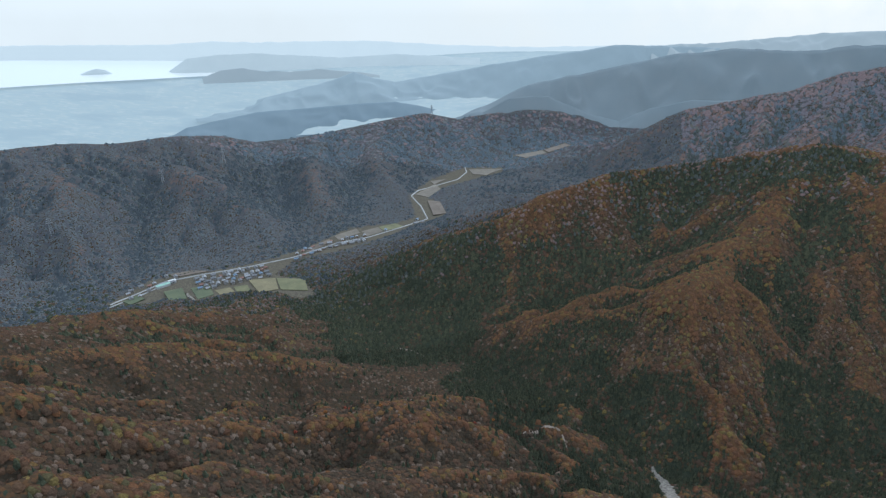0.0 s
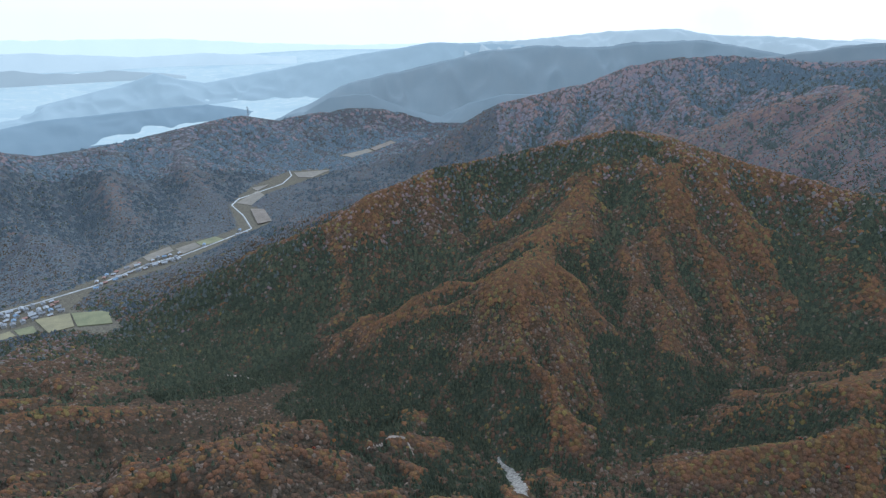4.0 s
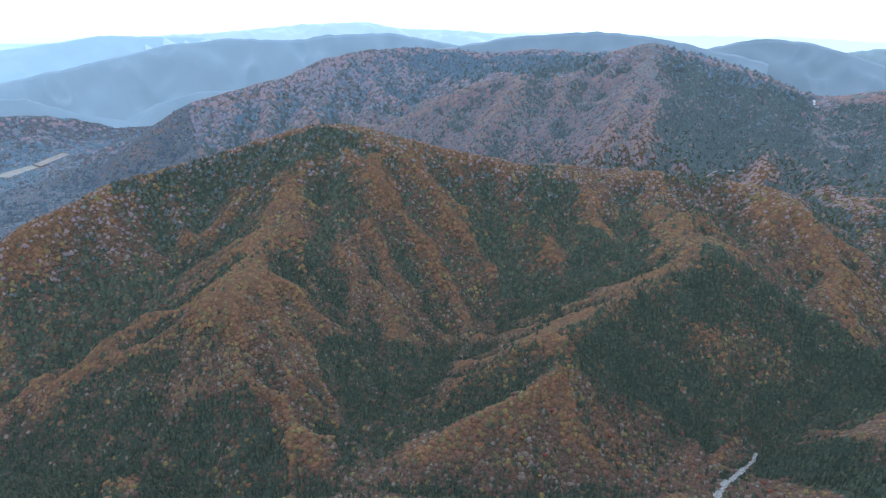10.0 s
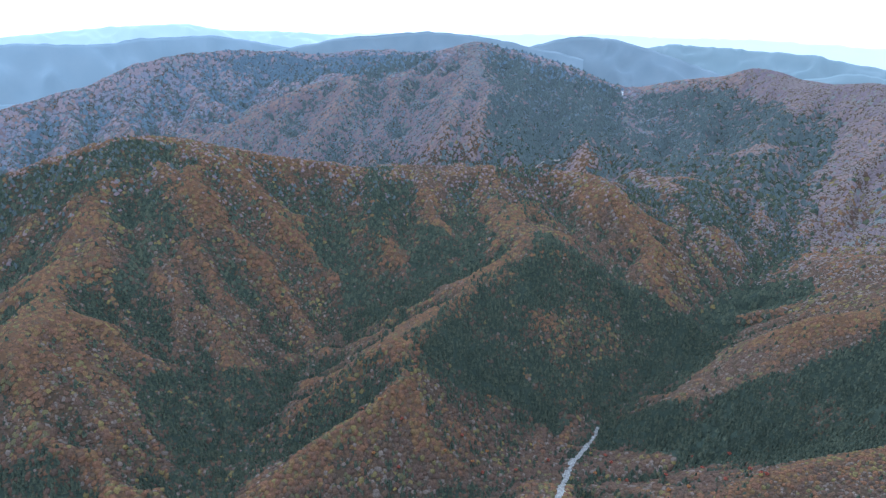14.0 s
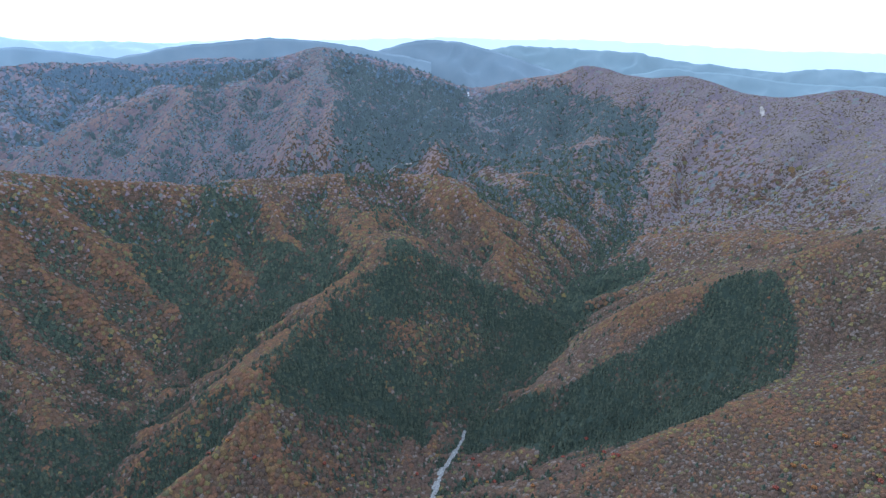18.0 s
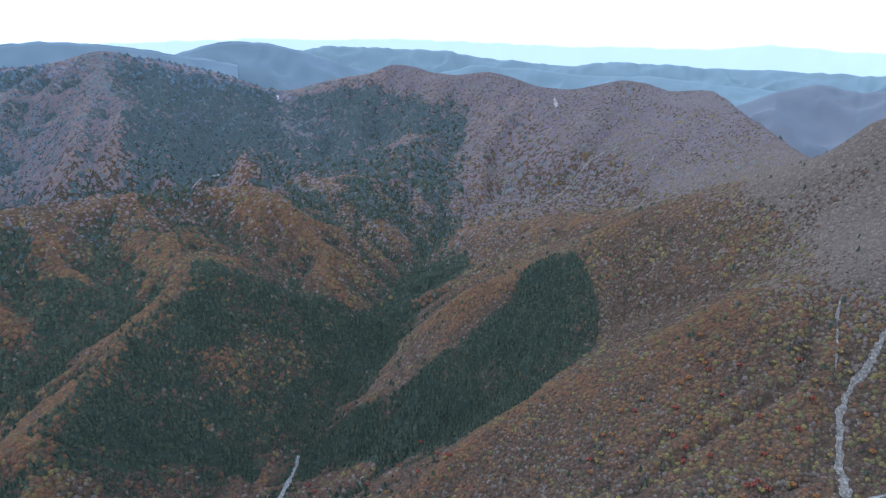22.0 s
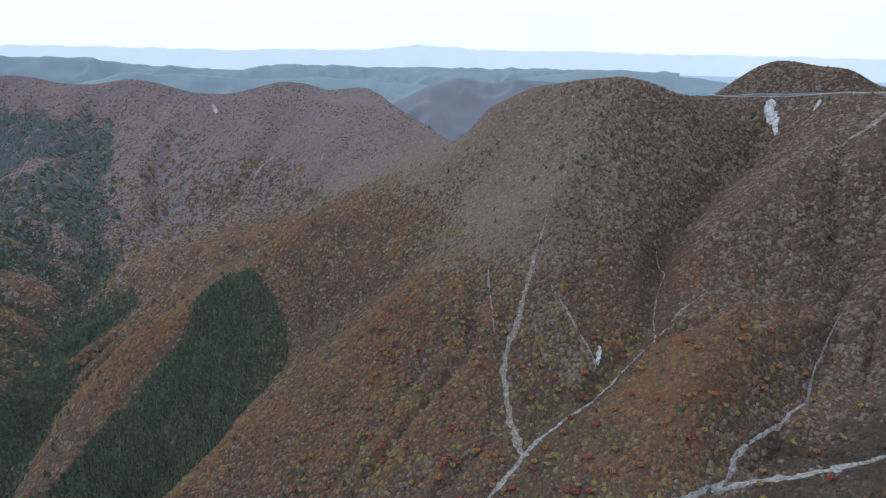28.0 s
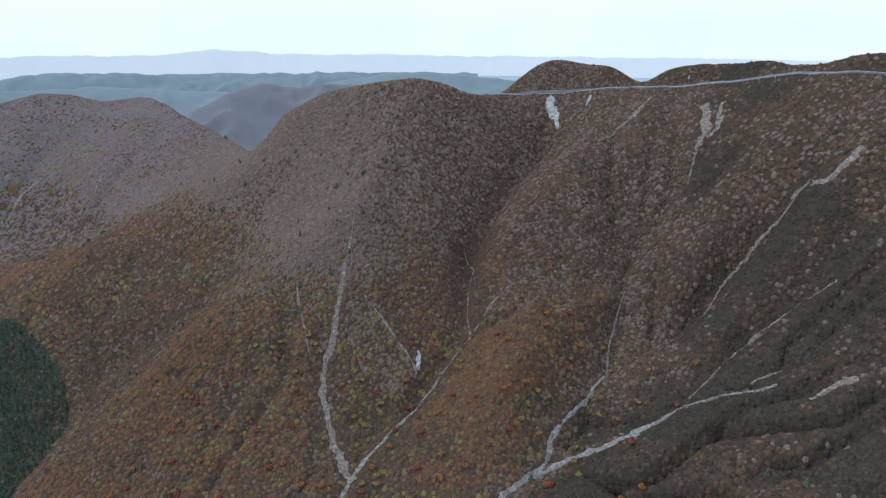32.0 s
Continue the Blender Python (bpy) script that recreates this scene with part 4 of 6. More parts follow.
# cedar plantations: share of cedars, corners (heading, distance)
CEDAR_PATCHES = [
    (0.75, [(22.0, 1385), (24.8, 1385), (32.4, 1385), (34.2, 1385), (38.4, 1380), (43.8, 1373), (43.8, 1290), (39.2, 1296), (36.7, 1249), (32.3, 1260), (30.7, 1342), (27.1, 1339), (21.2, 1347)]),
    (0.7, [(38.6, 1207), (43.3, 1233), (42.2, 1120), (39.5, 1055), (36.2, 1000), (34.9, 1020), (39.3, 1123)]),
    # partly the shadow in this left fold, put in as dark cedars
    (0.55, [(11.5, 1244), (15.4, 1227), (19.1, 1172), (25.2, 1110), (23.5, 1037), (17.4, 971), (12.7, 1000), (8.5, 1048)]),
    (0.7, [(7.0, 951), (12.7, 947), (18.3, 901), (22.3, 869), (20.3, 834), (16.4, 823), (13.7, 805), (8.4, 768), (5.1, 846)]),
    (0.75, [(16.9, 788), (21.3, 794), (26.2, 761), (28.9, 706), (27.2, 631), (13.7, 699)]),
    (0.75, [(37.6, 894), (45.0, 871), (51.6, 857), (46.8, 740), (39.0, 668), (35.6, 632), (37.5, 768), (35.2, 812)]),
    (0.85, [(54.4, 1250), (58.6, 1175), (60.4, 1088), (64.7, 1031), (70.4, 1084), (72.4, 1173), (73.3, 1107), (71.1, 988), (67.0, 949), (60.3, 923), (58.3, 1003), (56.7, 1118)]),
    (0.86, [(69.5, 884), (72.1, 937), (75.9, 988), (80.0, 1014), (82.9, 998), (82.9, 910), (82.4, 854), (75.8, 840), (70.8, 822)]),
    (0.9, [(64.4, 802), (69.3, 862), (75.9, 832), (80.0, 805), (83.4, 777), (82.2, 722), (78.1, 765), (73.4, 760), (67.9, 749), (64.3, 749)]),
    (0.7, [(60.5, 779), (64.3, 756), (63.0, 703), (57.8, 719), (50.4, 655), (43.1, 651), (38.3, 620), (43.7, 709), (51.1, 752), (56.7, 794)]),
    (0.8, [(60.9, 1299), (64.3, 1298), (64.2, 1195), (60.9, 1152), (59.5, 1228)]),
    (0.5, [(74.4, 1385), (78.2, 1341), (81.2, 1246), (80.4, 1070), (77.7, 1165), (75.4, 1266)]),
    (0.6, [(60.9, 1385), (64.1, 1342), (64.8, 1192), (62.2, 1083), (60.3, 1158), (60.1, 1239)]),
    (0.85, [(66.5, 1174), (70.4, 1111), (72.7, 1145), (72.7, 1056), (69.0, 1030), (64.0, 904), (59.3, 991), (57.5, 1049), (56.1, 1172), (57.7, 1192), (60.3, 1061), (65.5, 1025)]),
    (0.86, [(78.6, 1101), (82.1, 1031), (87.5, 1023), (93.1, 994), (91.3, 887), (87.8, 836), (85.5, 755), (82.1, 796), (78.8, 831), (72.3, 761), (68.7, 789), (68.8, 838), (72.6, 925), (76.2, 970)]),
    (0.9, [(93.6, 1008), (99.3, 1110), (98.8, 995), (96.0, 845), (91.5, 843), (91.2, 916)]),
    (0.85, [(91.1, 1450), (93.7, 1445), (95.1, 1344), (97.4, 1308), (94.8, 1254), (92.4, 1323)]),
    (0.7, [(85.7, 1554), (89.6, 1434), (89.7, 1362), (87.0, 1247)]),
    (0.85, [(72.6, 2270), (76.7, 2389), (82.5, 2268), (85.5, 2201), (85.5, 1775), (81.2, 1632), (76.2, 1647), (73.2, 1685), (72.4, 1753), (74.1, 1894)]),
    (0.7, [(86.0, 2170), (93.8, 2144), (97.8, 1905), (101.8, 1779), (103.5, 1658), (101.4, 1638), (96.9, 1628), (93.5, 1681), (89.3, 1730)]),
    (0.8, [(49.2, 2674), (54.9, 2721), (65.9, 2554), (67.9, 2283), (61.7, 2217), (55.4, 2356), (51.2, 2625)]),
    (0.92, [(108.6, 877), (111.7, 925), (114.9, 905), (117.5, 835), (117.1, 758), (112.7, 667), (104.2, 638), (93.8, 673), (87.4, 698), (86.8, 767), (97.4, 773), (103.3, 810), (106.1, 836)]),
    (0.9, [(98.9, 1174), (104.0, 1169), (104.3, 1059), (99.2, 1044), (97.0, 956), (93.4, 930), (91.1, 950), (94.0, 999), (96.8, 1082)]),
    (0.85, [(90.6, 1385), (93.9, 1415), (98.8, 1297), (96.1, 1255), (92.3, 1350)]),
    (0.6, [(80.1, 1829), (88.9, 1853), (96.5, 1593), (100.7, 1574), (103.0, 1468), (98.7, 1457), (93.3, 1461), (84.8, 1638), (80.9, 1672)]),
    (0.8, [(-12.8, 1385), (-5.8, 1385), (2.1, 1385), (8.3, 1267), (10.2, 1214), (7.1, 1149), (5.7, 1017), (2.5, 973), (-3.8, 944), (-9.9, 967), (-12.2, 1200)]),
    (0.75, [(25.3, 1385), (31.1, 1381), (37.7, 1368), (42.0, 1353), (40.3, 1267), (31.5, 1280), (24.1, 1342)]),
    (0.7, [(4.8, 955), (13.5, 906), (19.3, 819), (16.2, 792), (10.0, 673), (2.7, 655), (-0.2, 864)]),
    (0.7, [(23.9, 735), (30.7, 714), (28.7, 644), (18.7, 553), (8.7, 560), (13.9, 649)]),
    (0.6, [(-13.1, 2458), (-9.2, 2567), (-4.9, 2703), (-4.1, 2518), (-11.6, 1924), (-15.3, 1905)]),
    (0.5, [(4.8, 2551), (10.8, 2999), (20.6, 3074), (16.7, 2647), (8.4, 2309)]),
]


# spurs where the turning broadleaf trees stand together, corners (heading, distance)
WARM_PATCHES = [
    [(50.8, 827), (57.2, 870), (63.1, 800), (69.8, 905), (74.8, 990), (75.7, 962), (70.0, 850), (63.7, 746), (55.2, 756)],
    [(35.0, 595), (43.1, 651), (56.1, 656), (61.8, 720), (66.5, 741), (70.9, 723), (78.4, 738), (83.1, 727), (80.9, 615)],
    [(78.3, 889), (82.0, 936), (87.8, 927), (89.5, 895), (81.3, 848)],
    [(25.9, 870), (33.8, 986), (36.4, 891), (34.0, 707), (29.7, 680), (28.2, 802)],
    [(46.3, 1262), (51.5, 1275), (57.3, 1045), (58.4, 912), (51.9, 916), (48.5, 1059)],
    [(74.3, 1275), (78.8, 1060), (82.7, 1070), (88.1, 1098), (94.6, 1071), (93.7, 1163), (89.0, 1219), (84.1, 1340), (77.8, 1334)],
    [(-15.9, 613), (-8.0, 638), (-1.3, 646), (2.6, 591), (8.7, 585), (5.0, 533), (-16.6, 488)],
    [(144.9, 626), (149.5, 646), (155.2, 606), (157.7, 593), (154.5, 536), (147.0, 518)],
    [(122.9, 692), (130.6, 697), (137.0, 650), (137.7, 584), (136.9, 536), (119.4, 598), (114.8, 641)],
]


def kind_of_tree(x, y, z, rng):
    """0 cedar, 1 rust, 2 russet, 3 bare, 4 olive, 5 dark scrub, 6 dry grass of the bald tops."""
    head, dist = np.degrees(np.arctan2(x, y)), np.hypot(x, y)
    head = np.where(head < -120, head + 360, head)
    hol = sample(HOLLOW, x, y)
    n1, n2, n3, n4 = grain(x, y, 140, 71), grain(x, y, 45, 72), grain(x, y, 300, 73), grain(x, y, 17, 74)
    u, u2, u3 = rng.random(len(x)), rng.random(len(x)), rng.random(len(x))
    k = np.full(len(x), 2)
    # rust-orange crowns gather on the spurs, olive and leafless ones are scattered between them
    # hol weighs heavily, so crown colour also paints lighter spurs and shaded gullies
    warm = -hol * 0.075 + (n1 - 0.5) * 0.7 + (n2 - 0.5) * 0.6 + (n4 - 0.5) * 0.8 + (u3 - 0.5) * 0.8
    glow = np.zeros(len(x), bool)
    for poly in WARM_PATCHES:
        glow |= inside(head + 3.0 * (n2 - 0.5), dist + 40 * (n1 - 0.5), poly)
    k[warm > np.where(head > 100, 0.34, np.where(head < 8, 0.74, 0.44)) - 0.30 * glow] = 1
    k[(u2 > 0.94 - 0.18 * (grain(x, y, 60, 75) > 0.62)) & (head < 150)] = 4
    k[(u2 < 0.18) & (k == 2)] = 3
    # cedars: single ones everywhere, more in the hollows, partly as painted gully shade, dense in the plantations
    share = np.clip(0.20 + hol * 0.050 + (n2 - 0.5) * 0.35 + (n1 - 0.5) * 0.25, 0.02, 0.85)
    # far slopes turned right: extra dark cedars, partly painting in their shaded side
    shaded_side = np.where((dist > 1420) & (head > 28) & (head < 100), np.clip(sample(ASPECT, x, y) * 0.9, -0.3, 0.35), 0)
    share = np.clip(share + shaded_side, 0.0, 0.9)
    share = np.where((head < 30) & (dist > 1400), np.clip(0.25 + (n1 - 0.5) * 1.0 + hol * 0.04, 0.03, 0.85), share)
    share = np.where(head > 103, 0.015, np.where((head < 2) & (dist < 1000), 0.05, share))
    wob_a, wob_r = np.where(head > 84, 1.4, 2.6) * (n2 - 0.5), 60 * (n1 - 0.5)
    for part_of, poly in CEDAR_PATCHES:
        share = np.where(inside(head + wob_a, dist + wob_r, poly), np.maximum(share, part_of * (0.55 + 0.9 * n4 if part_of < 0.9 else 0.62 + 0.9 * n2 )), share)
    cedar = u < np.where(glow, share * 0.45, share)
    k[cedar] = 0
    k[(head < 10) & (dist < 1050) & ~cedar & (hol * 0.06 + n1 - 0.5 + 0.6 * (u2 - 0.5) > np.where(glow, 0.1, -0.2))] = 5
    k[(head < 10) & (dist < 1050) & (k == 5) & (u3 < 0.30)] = 2
    k[(head < 10) & (dist < 1050) & (k == 5) & (u3 > 0.92)] = 3
    k[(head < 30) & (dist > 1400) & ~cedar & (u2 + 0.8 * (n1 - 0.5) < 0.5)] = 5
    wob = 80 * (n1 - 0.5) + 30 * (n4 - 0.5) + 24 * (u - 0.5)
    tops = np.interp(head, [93, 96, 100, 106, 112, 118, 132], [470, 435, 415, 395, 345, 310, 330]) + wob
    near_tops = np.interp(head, [93, 112, 130, 150, 165], [700, 420, 350, 330, 300]) + wob
    k[(z > np.where(dist > 1050, tops, near_tops + 60 * (u - 0.5))) & (head > 93) & (u2 < np.where(dist > 1050, 0.94, 0.74))] = 3
    lot = np.clip(0.5 + 1.3 * (n2 - 0.5) + 0.7 * (n4 - 0.5) + 0.5 * (u2 - 0.5), 0, 1)
    edge = np.interp(dist, [500, 585, 653, 744, 900], [152, 158, 162.5, 163.5, 160])
    k[(lot < np.clip((head - edge + 6 * (n1 - 0.5)) / 7, 0, 0.88) * np.clip(0.85 + hol * 0.02, 0.5, 1.1) * np.clip((480 - z + 60 * (n2 - 0.5)) / 130, 0.5, 1))] = 5
    k[(head > 136) & (k == 2) & ((z > 340 + wob) | (head > 152)) & (u3 < 0.93)] = 3
    k[(head > edge) & ((k == 1) | (k == 4)) & (u < 0.975)] = 5
    k[(head > 128) & (z > 370 + wob * 0.5) & ((k == 1) | (k == 4)) & (u < 0.97)] = 3
    k[inside(head, dist, [(140.6, 716), (142.8, 707), (146.2, 665), (145.4, 634), (142.2, 640), (139.9, 690)]) & (u2 < 0.75)] = 3
    k[(head > 141 + 6 * (n2 - 0.5)) & (head < edge) & (dist < 700) & (k != 1) & (u2 < 0.22)] = 4
    k[(k == 3) & (dist < 1050) & (u < 0.62 * np.clip((head - 140 + 10 * (n1 - 0.5)) / 14, 0, 1))] = 2
    bald = inside(head, dist, [(70, 2480), (76.6, 2500), (75, 2440), (72.6, 2300), (72.4, 2000), (70.5, 2050), (70.8, 2350)])
    k[bald & (u2 < 0.8)] = 6
    crest = np.interp(head, [100, 104, 108, 112, 118, 124, 130], [470, 455, 405, 420, 430, 425, 430])
    k[(dist > 1100) & (head > 98) & (head < 130) & (z > crest - 40 + wob) & (lot < 0.45)] = 6
    return k


def mark_ground():
    """Shares of rust, bare and cedar growth, and of painted far haze, at every corner of the land."""
    x, y, z = gx.ravel(), gy.ravel(), HEIGHT.ravel()
    rng = np.random.default_rng(70)
    kinds = [kind_of_tree(x, y, z, rng) for _ in range(5)]
    for name, of in (("rust", (1,)), ("cedar", (0,)), ("bare", (3,)), ("scrub", (5,)), ("bald", (6,))):
        share = blur(np.mean([np.isin(k, of) for k in kinds], 0).reshape(HEIGHT.shape), 2)
        # the bald tint also grows with distance on these headings, partly painted haze
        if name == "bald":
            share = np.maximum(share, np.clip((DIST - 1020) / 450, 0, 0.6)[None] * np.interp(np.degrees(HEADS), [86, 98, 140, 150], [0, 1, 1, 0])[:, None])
        share = np.concatenate([share[:, :1], share], 1)
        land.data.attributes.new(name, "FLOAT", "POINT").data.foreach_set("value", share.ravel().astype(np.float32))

    heads = np.degrees(np.arctan2(x, y))
    field = (inside(heads, np.hypot(x, y), VALLEY) | inside(heads, np.hypot(x, y), VALLEY_B)).reshape(HEIGHT.shape)
    # blue-grey share growing with distance: haze put into the ground colour
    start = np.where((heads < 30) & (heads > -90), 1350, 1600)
    haze_tint = np.clip((np.hypot(x, y) - start) / 500, 0, np.interp(heads, [30, 31, 88, 98], [0.62, 0.6, 0.6, 0])).reshape(HEIGHT.shape)
    land.data.attributes.new("haze_tint", "FLOAT", "POINT").data.foreach_set("value", np.concatenate([haze_tint[:, :1], haze_tint], 1).ravel().astype(np.float32))
    land.data.attributes.new("field", "FLOAT", "POINT").data.foreach_set("value", np.concatenate([field[:, :1], field], 1).ravel().astype(np.float32))


mark_ground()


def crown_template(seed):
    """A broad uneven crown: two rings of boughs and an off-centre top, unit radius, its foot below the canopy."""
    rng = np.random.default_rng(seed)
    v, f = [], []
    for ring, (r, z) in enumerate(((1.0, -0.15), (0.80, 0.48))):
        for i in range(6):
            q, k = (i + 0.5 * ring + 0.3 * rng.random()) * np.pi / 3, r * (0.80 + 0.38 * rng.random())
            v.append((k * math.cos(q), k * math.sin(q), z + 0.30 * (rng.random() - 0.5)))
    v.append((0.3 * (rng.random() - 0.5), 0.3 * (rng.random() - 0.5), 0.78 + 0.2 * rng.random()))
    for i in range(6):
        j = (i + 1) % 6
        f += [(i, j, 6 + i), (j, 6 + j, 6 + i), (6 + i, 6 + j, 12)]
    return np.array(v), np.array(f)


def cedar_template(sides, seed, tiers=((1.0, 0.05, 0.70), (0.62, 0.42, 1.0))):
    """Tiers of drooping boughs and a pointed top."""
    rng = np.random.default_rng(seed)
    a = np.arange(sides) * 2 * np.pi / sides
    v, f = [], []
    for r, z0, z1 in tiers:
        base = len(v)
        for q in a:
            k = r * (0.75 + 0.5 * rng.random())
            v.append((k * math.cos(q), k * math.sin(q), z0 + 0.10 * rng.random()))
        v.append((0, 0, z1))
        f += [(base + i, base + (i + 1) % sides, base + sides) for i in range(sides)]
    return np.array(v), np.array(f)


def far_template(seed):
    """A five-sided dome for the far canopy."""
    rng = np.random.default_rng(seed)
    a = np.arange(5) * 2 * np.pi / 5
    k = 0.85 + 0.3 * rng.random(5)
    v = np.array([(k[i] * math.cos(a[i]), k[i] * math.sin(a[i]), -0.25 + 0.2 * rng.random()) for i in range(5)] + [(0.3 * rng.random(), 0.3 * rng.random(), 0.75)])
    return v, np.array([(i, (i + 1) % 5, 5) for i in range(5)])


def plant(points, z, radius, height, turn, templates, rng, lean=0.45):
    """Verts and faces of many trees, each from one of the templates."""
    vs, fs, base = [], [], 0
    which = rng.integers(0, len(templates), len(points))
    for t, (tv, tf) in enumerate(templates):
        sel = which == t
        n = int(sel.sum())
        if not n:
            continue
        c, s = np.cos(turn[sel])[:, None], np.sin(turn[sel])[:, None]
        x = (tv[None, :, 0] * c - tv[None, :, 1] * s) * radius[sel][:, None] + points[sel][:, :1]
        y = (tv[None, :, 0] * s + tv[None, :, 1] * c) * radius[sel][:, None] + points[sel][:, 1:]
        h = tv[None, :, 2] * height[sel][:, None] + (1 - lean) * z[sel][:, None] + lean * (ground_z(x, y) - 0.6)
        vs.append(np.stack([x, y, h], -1).reshape(-1, 3))
        fs.append((tf[None] + (np.arange(n) * len(tv))[:, None, None]).reshape(-1, 3) + base)
        base += n * len(tv)
    return np.concatenate(vs), np.concatenate(fs)


# scrub far off: haze put into the leaf colour
HAZED_FAR_SCRUB = foliage("hazed_far_scrub", [(0.2, (0.050, 0.048, 0.052)), (0.8, (0.064, 0.058, 0.060))], 120, 0.5, 4.0)
DRY_GRASS = foliage("dry_summit_grass", [(0.2, (0.078, 0.060, 0.056)), (0.8, (0.092, 0.070, 0.065))], 60)
LEAF = {
    0: foliage("cedar_needles", [(0.2, (0.029, 0.033, 0.023)), (0.5, (0.039, 0.044, 0.029)), (0.8, (0.054, 0.056, 0.034))]),
    1: foliage("rust_leaves", [(0.12, (0.052, 0.044, 0.021)), (0.28, (0.054, 0.035, 0.022)), (0.45, (0.068, 0.036, 0.022)), (0.62, (0.084, 0.043, 0.022)), (0.76, (0.075, 0.050, 0.021)), (0.9, (0.075, 0.029, 0.021))], 70, 0.60),
    2: foliage("russet_leaves", [(0.15, (0.040, 0.031, 0.021)), (0.45, (0.048, 0.031, 0.022)), (0.65, (0.056, 0.034, 0.022)), (0.9, (0.057, 0.040, 0.022))], 80, 0.5),
    3: foliage("bare_twigs", [(0.15, (0.068, 0.052, 0.039)), (0.5, (0.080, 0.060, 0.045)), (0.85, (0.093, 0.068, 0.051))], 60),
    5: foliage("dark_scrub", [(0.15, (0.023, 0.019, 0.013)), (0.4, (0.029, 0.023, 0.017)), (0.65, (0.035, 0.027, 0.019)), (0.9, (0.041, 0.032, 0.023))], 50, 0.6),
    4: foliage("olive_leaves", [(0.2, (0.046, 0.040, 0.022)), (0.5, (0.064, 0.052, 0.023)), (0.8, (0.090, 0.066, 0.024))], 60),
}
# hills beyond the village: blue-grey haze put into the leaf colours
HAZED_VALE_LEAF = {
    0: foliage("hazed_vale_cedar_needles", [(0.2, (0.042, 0.050, 0.057)), (0.8, (0.049, 0.056, 0.061))], 160, 0.4, 4.0),
    1: foliage("hazed_vale_rust_leaves", [(0.2, (0.074, 0.059, 0.055)), (0.8, (0.086, 0.064, 0.056))], 160, 0.4, 4.0),
    2: foliage("hazed_vale_russet_leaves", [(0.2, (0.052, 0.055, 0.060)), (0.8, (0.064, 0.060, 0.061))], 160, 0.4, 4.0),
    3: foliage("hazed_vale_bare_twigs", [(0.2, (0.050, 0.056, 0.062)), (0.8, (0.060, 0.062, 0.066))], 160, 0.4, 4.0),
    4: foliage("hazed_vale_olive_leaves", [(0.2, (0.054, 0.056, 0.056)), (0.8, (0.064, 0.064, 0.061))], 160, 0.4, 4.0),
    5: foliage("hazed_vale_scrub", [(0.2, (0.046, 0.049, 0.055)), (0.8, (0.055, 0.055, 0.060))], 160, 0.4, 4.0),
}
# leaf colours from about 1200 m out, paled and greyed to stand for haze
HAZED_FAR_LEAF = {
    0: foliage("hazed_far_cedar_needles", [(0.2, (0.048, 0.055, 0.052)), (0.8, (0.062, 0.069, 0.062))], 160, 0.5, 4.0),
    1: foliage("hazed_far_rust_leaves", [(0.2, (0.088, 0.064, 0.057)), (0.8, (0.108, 0.073, 0.059))], 160, 0.5, 4.0),
    2: foliage("hazed_far_russet_leaves", [(0.2, (0.074, 0.057, 0.056)), (0.8, (0.094, 0.067, 0.062))], 160, 0.5, 4.0),
    3: foliage("hazed_far_bare_twigs", [(0.2, (0.070, 0.054, 0.057)), (0.8, (0.086, 0.064, 0.066))], 160, 0.5, 4.0),
    4: foliage("hazed_far_olive_leaves", [(0.2, (0.068, 0.068, 0.062)), (0.8, (0.086, 0.078, 0.064))], 160, 0.5, 4.0),
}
# beyond about 2200 m: still more haze worked into the leaf colours
HAZED_DISTANT_LEAF = {
    0: foliage("hazed_distant_cedar_needles", [(0.2, (0.066, 0.081, 0.094)), (0.8, (0.080, 0.096, 0.108))], 200, 0.4, 6.0),
    1: foliage("hazed_distant_rust_leaves", [(0.2, (0.104, 0.083, 0.086)), (0.8, (0.124, 0.091, 0.088))], 200, 0.4, 6.0),
    2: foliage("hazed_distant_russet_leaves", [(0.2, (0.086, 0.080, 0.090)), (0.8, (0.100, 0.087, 0.094))], 200, 0.4, 6.0),
    3: foliage("hazed_distant_bare_twigs", [(0.2, (0.086, 0.079, 0.088)), (0.8, (0.099, 0.086, 0.093))], 200, 0.4, 6.0),
    4: foliage("hazed_distant_olive_leaves", [(0.2, (0.082, 0.084, 0.087)), (0.8, (0.095, 0.093, 0.090))], 200, 0.4, 6.0),
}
for _t in (LEAF, HAZED_FAR_LEAF, HAZED_DISTANT_LEAF):
    _t[5], _t[6] = (LEAF[5] if _t is LEAF else HAZED_FAR_SCRUB), DRY_GRASS
WOOD_NAMES = {6: "dry_grass", 5: "scrub_wood", 0: "cedar_wood", 1: "autumn_wood", 2: "oak_wood", 3: "bare_wood", 4: "mixed_wood"}
WOOD_WORDS = {6: "pale pink-brown dry grass and dwarf shrubs", 5: "dark olive-brown leafless mountain scrub", 0: "dark green cedar plantation", 1: "rust-orange autumn broadleaf trees", 2: "russet-brown autumn broadleaf trees",
              3: "leafless grey-mauve broadleaf trees, far ones tinted with haze,", 4: "olive and yellow turning trees"}
ZONES = ["the near foothill ridges", "the central mountain above the creek", "the spurs round the gravel creek", "the steep slopes below the ridge road",
         "the hills beyond the village", "the high summit mountain", "the bald rounded summits"]


def zone_of(x, y):
    head, dist = np.degrees(np.arctan2(x, y)), np.hypot(x, y)
    z = np.where(dist < 1400, np.where(head < 8, 0, np.where(head < 60, 1, np.where(head < 100, 2, 3))), np.where(head < 30, 4, np.where(head < 93, 5, 6)))
    return np.where((head > 100) & (dist > 1020), 6, z)


CROWNS = [crown_template(i) for i in range(14)]
CEDARS = [cedar_template(5, i) for i in range(6)]
